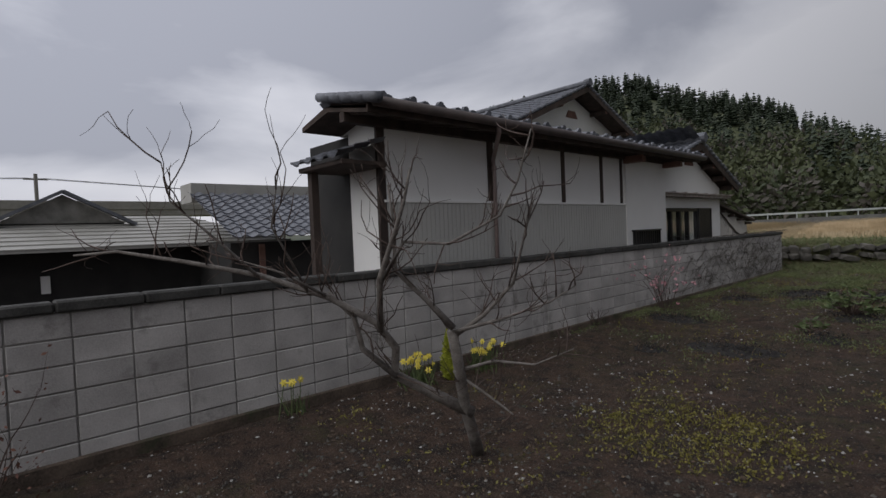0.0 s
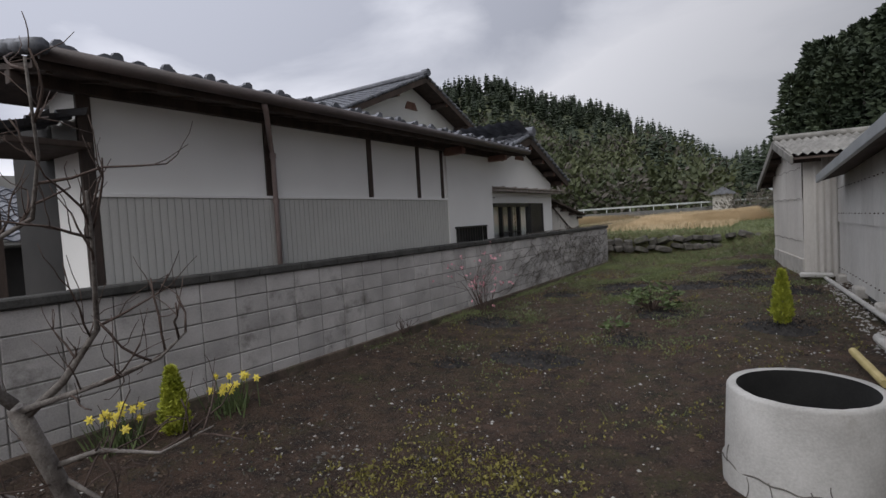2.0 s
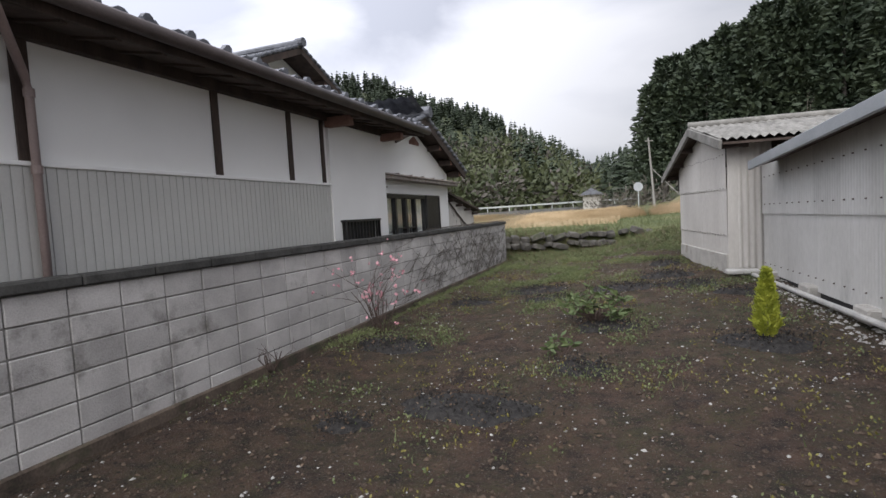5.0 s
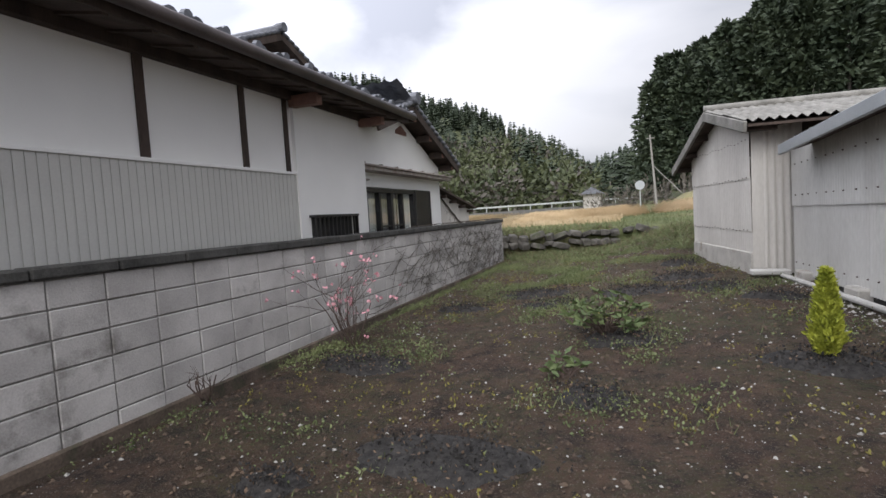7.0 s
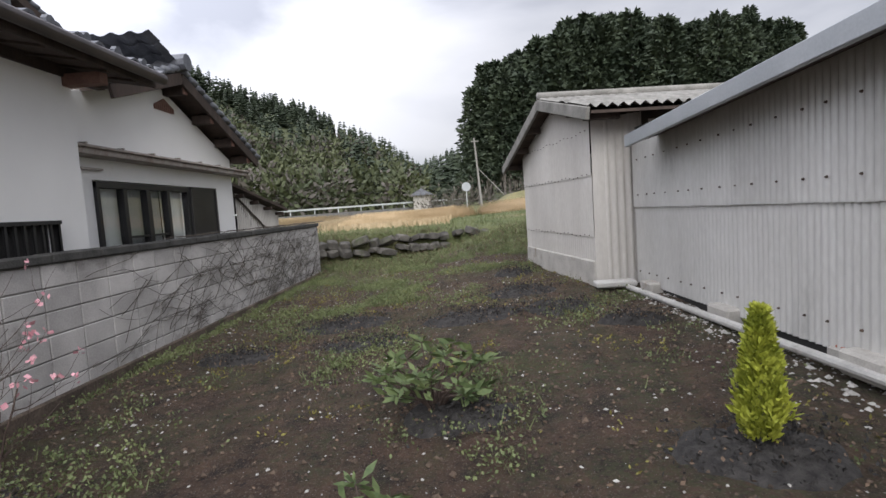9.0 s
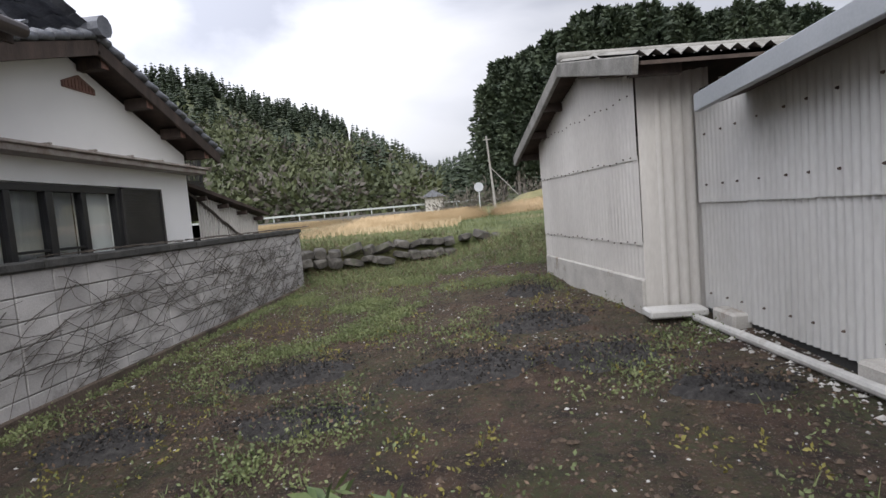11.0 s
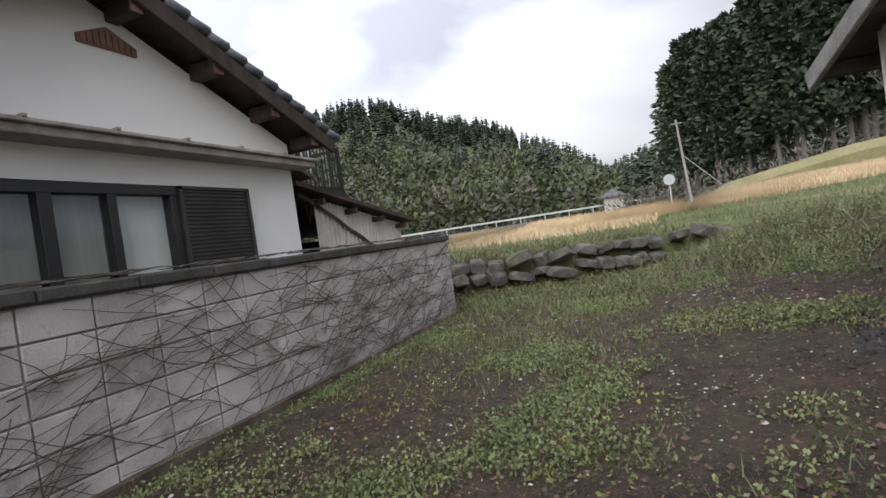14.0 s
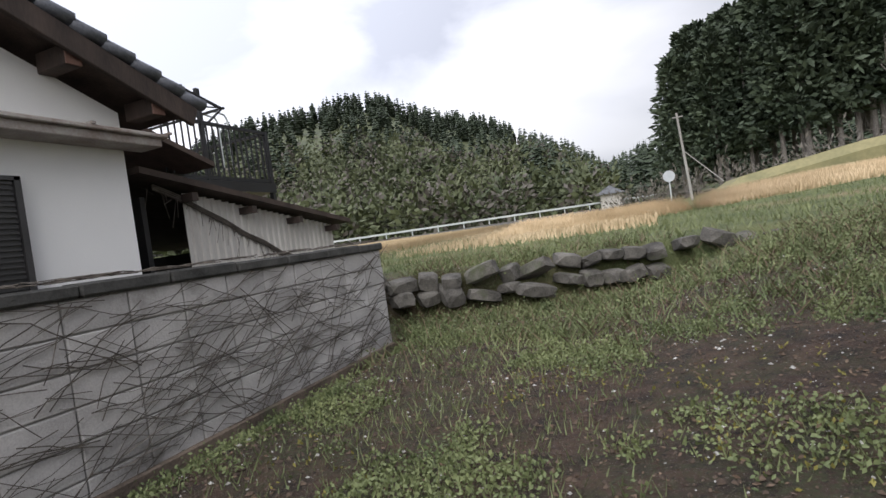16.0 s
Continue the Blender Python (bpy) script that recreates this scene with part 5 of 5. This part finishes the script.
def cedar_points(h, rad, levels, per, seed):
    """Drooping sprays of a cedar as triangles around a tapering axis."""
    r = np.random.default_rng(seed)
    v, f = [], []
    for i in range(levels):
        t = (i + r.uniform(-0.3, 0.3)) / levels
        z = h * (0.12 + 0.88 * max(0, t))
        R = rad * (1 - max(0, t)) ** 0.55 * r.uniform(0.75, 1.15) + 0.05 * rad
        for j in range(per):
            a = 6.283 * (j + r.uniform(0, 1)) / per
            rr = R * r.uniform(0.6, 1.2)
            w = rr * 0.42 + 0.05 * rad
            dx, dy = math.cos(a), math.sin(a)
            k = len(v)
            v += [(dx * rr * 0.15, dy * rr * 0.15, z + h * 0.045), (dx * rr * 0.6 - dy * w, dy * rr * 0.6 + dx * w, z - h * 0.004), (dx * rr, dy * rr, z - h * 0.03 * r.uniform(0, 1.5)), (dx * rr * 0.6 + dy * w, dy * rr * 0.6 - dx * w, z - h * 0.004)]
            f += [(k, k + 1, k + 2), (k, k + 2, k + 3)]
    k = len(v)
    v += [(0.03 * rad, 0, h * 0.93), (-0.03 * rad, 0.03 * rad, h * 0.93), (0, 0, h * 1.06)]
    f.append((k, k + 1, k + 2))
    return np.array(v), np.array(f)


def cedar_kind(seed):
    ob = thing("cedar_tree", (0, 0, 0), "tall dark green cedar at the wood's edge", "tree", "cedars of the near wood")
    r = np.random.default_rng(seed)
    n = 2600
    t = r.uniform(0.05, 1, n) ** 0.85
    a = r.uniform(0, 6.283, n)
    rad = 2.9 * (1.02 - t) ** 0.55 * np.sqrt(r.uniform(0.25, 1, n)) * (1 + 0.22 * np.sin(a * 4 + t * 21 + seed) + 0.12 * np.sin(a * 7 - t * 33))
    c = np.stack([rad * np.cos(a), rad * np.sin(a), 1.5 + t * 13.5], 1)
    v, f = leaf_cloud(c, 0.78, 0.25, 0.42, np.stack([np.cos(a), np.sin(a), 0.25 + 0 * a], 1), 1, 0, seed)
    fo = raw("foliage", *arr(v, f), M_CEDAR)
    fo.parent = ob
    tk = Shape().tube([(0, 0, -1), (0, 0, 6), (0, 0, 14)], [0.24, 0.17, 0.04], 7).make("trunk", M_BARK)
    tk.parent = ob
    return ob


kinds = [cedar_kind(i) for i in range(3)]
rg = np.random.default_rng(91)
spots = []
for i in range(120):
    row = i % 5
    x = 2.6 + (i // 5) * 1.4 + rg.uniform(-1.1, 1.1) + row * 0.6
    y = 73 + row * 5 + rg.uniform(-1.5, 1.5) - 0.35 * max(0, x - 6)
    spots.append((x, y, ground_z(x, y) + row * 1.5 + 0.10 * max(0, x)))
for i, (x, y, z) in enumerate(spots):
    s = rg.uniform(0.93, 1.10) * (1.0 - 0.40 * step(15, 36, x)) * (0.94 + 0.12 * step(4, 16, x))
    m = Matrix.Translation((x, y, z)) @ Matrix.Rotation(rg.uniform(0, 6.28), 4, "Z") @ Matrix.Diagonal((s, s, s, 1))
    if i < 3:
        kinds[i].matrix_basis = m
    else:
        copy_thing(kinds[i % 3], m).scale = (s, s, s)

# the left-hand hill: a slope with woods on it
C0 = Vector((0, 16, 0))


def ridge_el(az):
    knots = ((-120, 1), (-64, 1.5), (-56, 6), (-45, 13.4), (-38, 15.0), (-32, 15.9), (-25, 15.0), (-22, 13.3), (-15.5, 11.5), (-10, 9.0), (-7, 6.6), (-4.3, 4.0), (-1, 5.4), (6, 9), (14, 10), (24, 9), (40, 6), (60, 4), (90, 2.5))
    for (a, e), (b, g) in zip(knots, knots[1:]):
        if a <= az <= b:
            return e + (g - e) * (az - a) / (b - a)
    return 2.0


def hill_z(az, r):
    top = 250 * math.tan(radians(ridge_el(az))) * 0.93 - 4
    foot = 88
    t = step(foot, 250, r) if r < 250 else 1 - 0.5 * step(250, 360, r)
    bumps = 4 * noise.noise(Vector((az * 0.12, r * 0.02, 1))) * min(1, (r - foot) / 40)
    return 1.2 + max(0, top) * (0.35 * t + 0.65 * min(1.0, max(0.0, (r - foot) / 162)) if r < 250 else t) + bumps


hv, hf = [], []
AZ, RR = list(np.arange(-120, 91, 2.0)), list(np.arange(88, 361, 14.0))
for a in AZ:
    for r in RR:
        hv.append((C0.x + r * math.sin(radians(a)), C0.y + r * math.cos(radians(a)), hill_z(a, r) - (1.5 if r < 89 else 0)))
for i in range(len(AZ) - 1):
    for j in range(len(RR) - 1):
        k = i * len(RR) + j
        hf.append((k, k + 1, k + 1 + len(RR), k + len(RR)))
tagged(raw("hillside", hv, hf, M_BROAD, True), "wooded green hillside closing the valley", "hill", kind="structure")
tv = [cedar_points(9.5, 2.1, 11, 6, 200 + i) for i in range(4)]
vs, fs, k = [], [], 0
for n in range(1500):
    a = rg.uniform(-54, 42)
    r = 250 - 110 * rg.uniform(0, 1) ** 1.3 if n % 3 else rg.uniform(236, 256)
    if a > -13:
        r = rg.uniform(100, 256)
    x, y = C0.x + r * math.sin(radians(a)), C0.y + r * math.cos(radians(a))
    v, f = tv[n % 4]
    s = rg.uniform(0.7, 1.15)
    vs.append(v * s + [x, y, hill_z(a, r) - 0.5])
    fs.append(f + k)
    k += len(v)
stuff("hill_cedars", np.concatenate(vs), np.concatenate(fs), M_CEDAR, "dark cedar woods on the hill", "woods")
vs, fs, k = [], [], 0
vb, fb, kb = [], [], 0
for n in range(1150):
    a = rg.uniform(-56, -4)
    r = rg.uniform(84, 165)
    x, y = C0.x + r * math.sin(radians(a)), C0.y + r * math.cos(radians(a))
    z = hill_z(a, r)
    m = 46
    d = rg.normal(0, 1, (m, 3))
    d /= np.linalg.norm(d, axis=1)[:, None]
    R = rg.uniform(2.2, 4.2)
    c = d * [R * 0.8, R * 0.8, R * 1.25] * rg.uniform(0.6, 1.05, (m, 1)) + [x, y, z + R * 0.9]
    v, f = leaf_cloud(c, 1.3, 0.4, 0.5, d + [0, 0, 0.3], 1, 0, n)
    if rg.uniform() < 0.78:
        vs.append(v), fs.append(f + k)
        k += len(v)
    else:
        vb.append(v), fb.append(f + kb)
        kb += len(v)
stuff("bamboo_woods", np.concatenate(vs), np.concatenate(fs), M_BROAD, "lighter bamboo and broadleaf woods on the lower hill", "woods")
stuff("bare_woods", np.concatenate(vb), np.concatenate(fb), M_BARE, "brownish leafless trees among the hill woods", "woods")
# thicket and terraces below the near wood
vb, fb, kb = [], [], 0
for n in range(90):
    x = rg.uniform(-5, 40)
    y = 66 - 0.3 * max(0, x - 8) + rg.uniform(-2, 3)
    m = 60
    d = rg.normal(0, 1, (m, 3))
    R = rg.uniform(0.6, 1.7)
    v, f = leaf_cloud(d * R * 0.55 + [x, y, ground_z(x, y) + R * 0.6], 0.5, 0.0, 0.25, d + [0, 0, 0.8], 1, 0, n)
    vb.append(v), fb.append(f + kb)
    kb += len(v)
stuff("thicket", np.concatenate(vb), np.concatenate(fb), M_BARE, "leafless brush at the foot of the near wood", "brush")
for n in range(7):
    x = 14 + n * 3.6 + rg.uniform(-1, 1)
    y = 60 - 0.3 * (x - 8) + rg.uniform(-2, 2)
    sh, tips = Shape(), []
    o = thing("leafless_tree", (x, y, ground_z(x, y)), "leafless brown tree at the edge of the cedar wood", "tree", "leafless trees by the wood")
    for j in range(3):
        branch(sh, tips, Vector((x, y, ground_z(x, y) - 0.2)), Vector((rg.normal(0, 0.25), rg.normal(0, 0.25), 1)).normalized(), rg.uniform(3, 5), 0.14, 4, rg, 0.2, 0.1)
    sh.make("branches", M_BARE, o)
# terraced mound and utility pole
mv = Shape()
mv.prism([(2.2, 0.6), (24, 0.6), (24, 4.5), (17, 4.0), (10, 3.4), (3.4, 2.3)], "y", 50.0, 58.0)
tagged(mv.make("grass_terrace", leafy("terrace_turf", (0.13, 0.125, 0.055), (0.24, 0.21, 0.10), 0.5, 5), None, 0.5), "mown grass terrace with a dark stone face", "terrace", kind="structure")
pole = thing("utility_pole", (1.6, 57, 2), "concrete utility pole with a leaning stay wire", "utility pole")
Shape().tube([(1.6, 57, 1), (1.2, 57, 7.8)], [0.11, 0.075], 8).make("shaft", M_BRIDGE, pole)
Shape().bar((0.9, 57, 7.5), (1.6, 57, 7.5), 0.06, 0.08).bar((1.4, 57, 5.0), (3.6, 56, 2.4), 0.05, 0.05).make("crossarm", M_BRIDGE, pole)
mir = thing("road_mirror", (0.2, 57, 1.6), "round road mirror on a post", "mirror")
Shape().tube([(0.2, 57, 1), (0.2, 57, 3.7)], 0.05, 6).make("post", M_RAIL, mir)
Shape().tube([(0.2, 56.9, 3.35), (0.2, 56.84, 3.35)], 0.42, 14).make("face", M_FASCIA, mir)
far_house = thing("far_house", (-5, 76, 2), "small far white house with a dark roof", "house")
Shape().box(-6.4, 75, 1, -4.2, 78, 3.4).make("wall", M_CONC_OLD, far_house)
Shape().prism([(-6.9, 3.3), (-5.3, 4.2), (-3.7, 3.3)], "y", 74.5, 78.5).make("roof", M_TILE, far_house)

# ---- neighbours behind the wall, viaduct ----
barn = thing("neighbour_barn", (-15, 3, -0.8), "dark boarded barn with a pale metal hipped roof", "house")
Shape().box(-17.5, -1.5, -1.2, -12.2, 7.0, 1.75).make("wall", M_WALL_SHADE, barn)
Shape().add([(-11.5, -2.2, 1.72), (-11.5, 7.6, 1.72), (-18.2, 7.6, 1.72), (-18.2, -2.2, 1.72), (-14.6, -0.6, 2.55), (-14.6, 6.0, 2.55), (-11.5, -2.2, 1.78), (-11.5, 7.6, 1.78), (-18.2, 7.6, 1.78), (-18.2, -2.2, 1.78)],
            [(0, 1, 2, 3), (0, 6, 7, 1), (1, 7, 8, 2), (2, 8, 9, 3), (3, 9, 6, 0), (6, 4, 5, 7), (7, 5, 8), (8, 5, 4, 9), (9, 4, 6)]).make("roof", M_METALROOF, barn)
for i in range(9):
    t = i / 9
    Shape().bar((-11.5 - 3.1 * t, -2.2 + 1.6 * t, 1.79 + 0.77 * t), (-11.5 - 3.1 * t, 7.6 - 1.6 * t, 1.79 + 0.77 * t), 0.03, 0.02).make("roof_seam", M_METALROOF, barn)
Shape().prism([(2.0, 2.35), (3.2, 3.0), (4.4, 2.35)], "x", -14.2, -13.6).make("smoke_vent", M_SLATE, barn)
Shape().bar((-13.5, 1.8, 2.3), (-13.5, 3.2, 3.06), 0.25, 0.07).bar((-13.5, 3.2, 3.06), (-13.5, 4.6, 2.3), 0.25, 0.07).make("vent_roof", M_TILE, barn)
Shape().box(-12.2, 2.6, 0.9, -12.15, 2.75, 1.25).make("white_paper", M_PLASTER, barn)
tile_house = thing("neighbour_tiled_house", (-12, 9, -0.5), "low dark house with a grey tiled porch roof", "house")
Shape().box(-14, 5.6, -0.8, -10.2, 10.5, 1.75).make("wall", M_WALL_SHADE, tile_house)
_h = house
house = tile_house
tile_roof("roof", (-9.6, 5.4, 1.85), (-9.6, 10.6, 1.85), (-1, 0, 0.42), 12, tile_house)
Shape().box(-13, 5.5, 2.75, -12.2, 10.5, 3.2).make("ridge", M_METALROOF, tile_house)
house = _h
Shape().box(-10.25, 6.2, -0.8, -10.15, 6.32, 1.7).make("post", M_REDWOOD, tile_house)
via = thing("viaduct", (-70, 10, 0), "long pale concrete railway viaduct on square piers", "viaduct", kind="structure")
Shape().box(-71, -80, 5.3, -67, 90, 6.0).box(-67.2, -80, 6.0, -66.9, 90, 6.9).make("deck", M_BRIDGE, via)
for i in range(9):
    Shape().box(-70, -75 + i * 18, -2, -68, -73.2 + i * 18, 5.4).make("pier", M_BRIDGE, via)
p2 = thing("utility_pole", (-58, 6, 0), "distant utility pole with wires", "utility pole")
Shape().tube([(-58, 6.5, -1), (-58, 6.5, 8.6)], 0.15, 6).bar((-58, 5.6, 8.1), (-58, 7.4, 8.1), 0.12, 0.12).make("shaft", M_BRIDGE, p2)
for q in (5.7, 7.3):
    Shape().tube([(-58, -70, 7.0), (-58, -35, 6.3), (-58, q, 8.2), (-58, 30, 7.0), (-58, 60, 8)], 0.025, 4).make("wire", M_BLACK, p2)
hv, hf = leaf_cloud(rg.normal(0, 1, (700, 3)) * [1.3, 1.3, 1.1] + [-11.5, -2.6, 0.9], 0.3, 0.1, 0.4, None, 1, 0, 3)
stuff("hedge", hv, hf, M_SHRUB, "rounded evergreen garden bush beside the barn", "bush")

# ---- vines on the wall ----
rg = np.random.default_rng(303)
vine = Shape()
for n in range(400):
    y = rg.uniform(13.4, 20.6) if n % 3 else rg.uniform(16.5, 20.6)
    z = rg.uniform(0.25, 1.35)
    p = Vector((WX + 0.022, y, z))
    d = Vector((0, rg.choice([-1, -1, 1]) * rg.uniform(0.5, 1), rg.uniform(-0.55, 0.05)))
    pts = [p.copy()]
    for i in range(int(rg.integers(4, 9))):
        d = (d + Vector((0, rg.normal(0, 0.16), rg.normal(0, 0.16)))).normalized()
        p = p + d * rg.uniform(0.06, 0.16)
        if not (0.16 < p.z < 1.38 and 12.4 < p.y < 20.8):
            break
        pts.append(p.copy())
    if len(pts) > 2:
        vine.tube(pts, [rg.uniform(0.002, 0.0045)] * len(pts), 3)
for n in range(70):
    y = rg.uniform(14.5, 20.7)
    pts = [Vector((WX + rg.uniform(-0.12, 0.06), y + 0.12 * i * (1 if n % 2 else -1), 1.40 + 0.025 * rg.uniform())) for i in range(5)]
    vine.tube(pts, 0.004, 3)
tagged(vine.make("wall_vines", M_VINE), "dry leafless creeper stems spread over the block wall", "creeper", kind="stuff")
lv = Shape()
pts = [(-5.31, 18.6 + i * 0.28, 2.17 - 1.15 * math.sin(math.pi * min(1, i / 12) * 0.5) ** 1.2 + 0.35 * step(7, 11, i) + 0.02 * math.sin(i * 3)) for i in range(11)]
for o in range(3):
    lv.tube([(x, y, z + 0.02 * o) for x, y, z in pts], 0.012, 4)
for x, y, z in pts:
    for j in range(5):
        q = Vector((x + 0.01, y + rg.uniform(-0.15, 0.15), z))
        lv.tube([q, q + Vector((0, rg.normal(0, 0.06), -rg.uniform(0.05, 0.3)))], 0.003, 3)
tagged(lv.make("hanging_vine", M_VINE), "dry vine sagging across the lean-to wall", "creeper")

# ---- blocks of the wall ----
bm = bmesh.new()
bmesh.ops.create_cube(bm, size=1)
bmesh.ops.scale(bm, vec=(0.10, 0.389, 0.189), verts=bm.verts)
bmesh.ops.bevel(bm, geom=[e for e in bm.edges], offset=0.006, segments=1, affect="EDGES")
block = bpy.data.meshes.new("block")
bm.to_mesh(block)
bm.free()
block.materials.append(M_BLOCK)
NEAR = (1.2, 20.5)
far_blocks = Shape()
for r in range(6):
    z = 1.30 - 0.06 - 0.2 * r - 0.04
    j = 0
    y = Y1 - 0.2
    while y > Y0 + 0.2:
        off = Vector((WX - 0.05 + random.uniform(-0.003, 0.003), y + random.uniform(-0.002, 0.002), z))
        if y > NEAR[0]:
            ob = new("block", block)
            ob.location = off
            ob.rotation_euler = (random.uniform(-0.004, 0.004), 0, random.uniform(-0.005, 0.005))
            under(ob, wall)
        else:
            far_blocks.box(off.x - 0.05, y - 0.194, z - 0.094, off.x + 0.05, y + 0.194, z + 0.094)
        y -= 0.4
tagged(far_blocks.make("far_blocks", M_BLOCK, wall), kind="stuff")
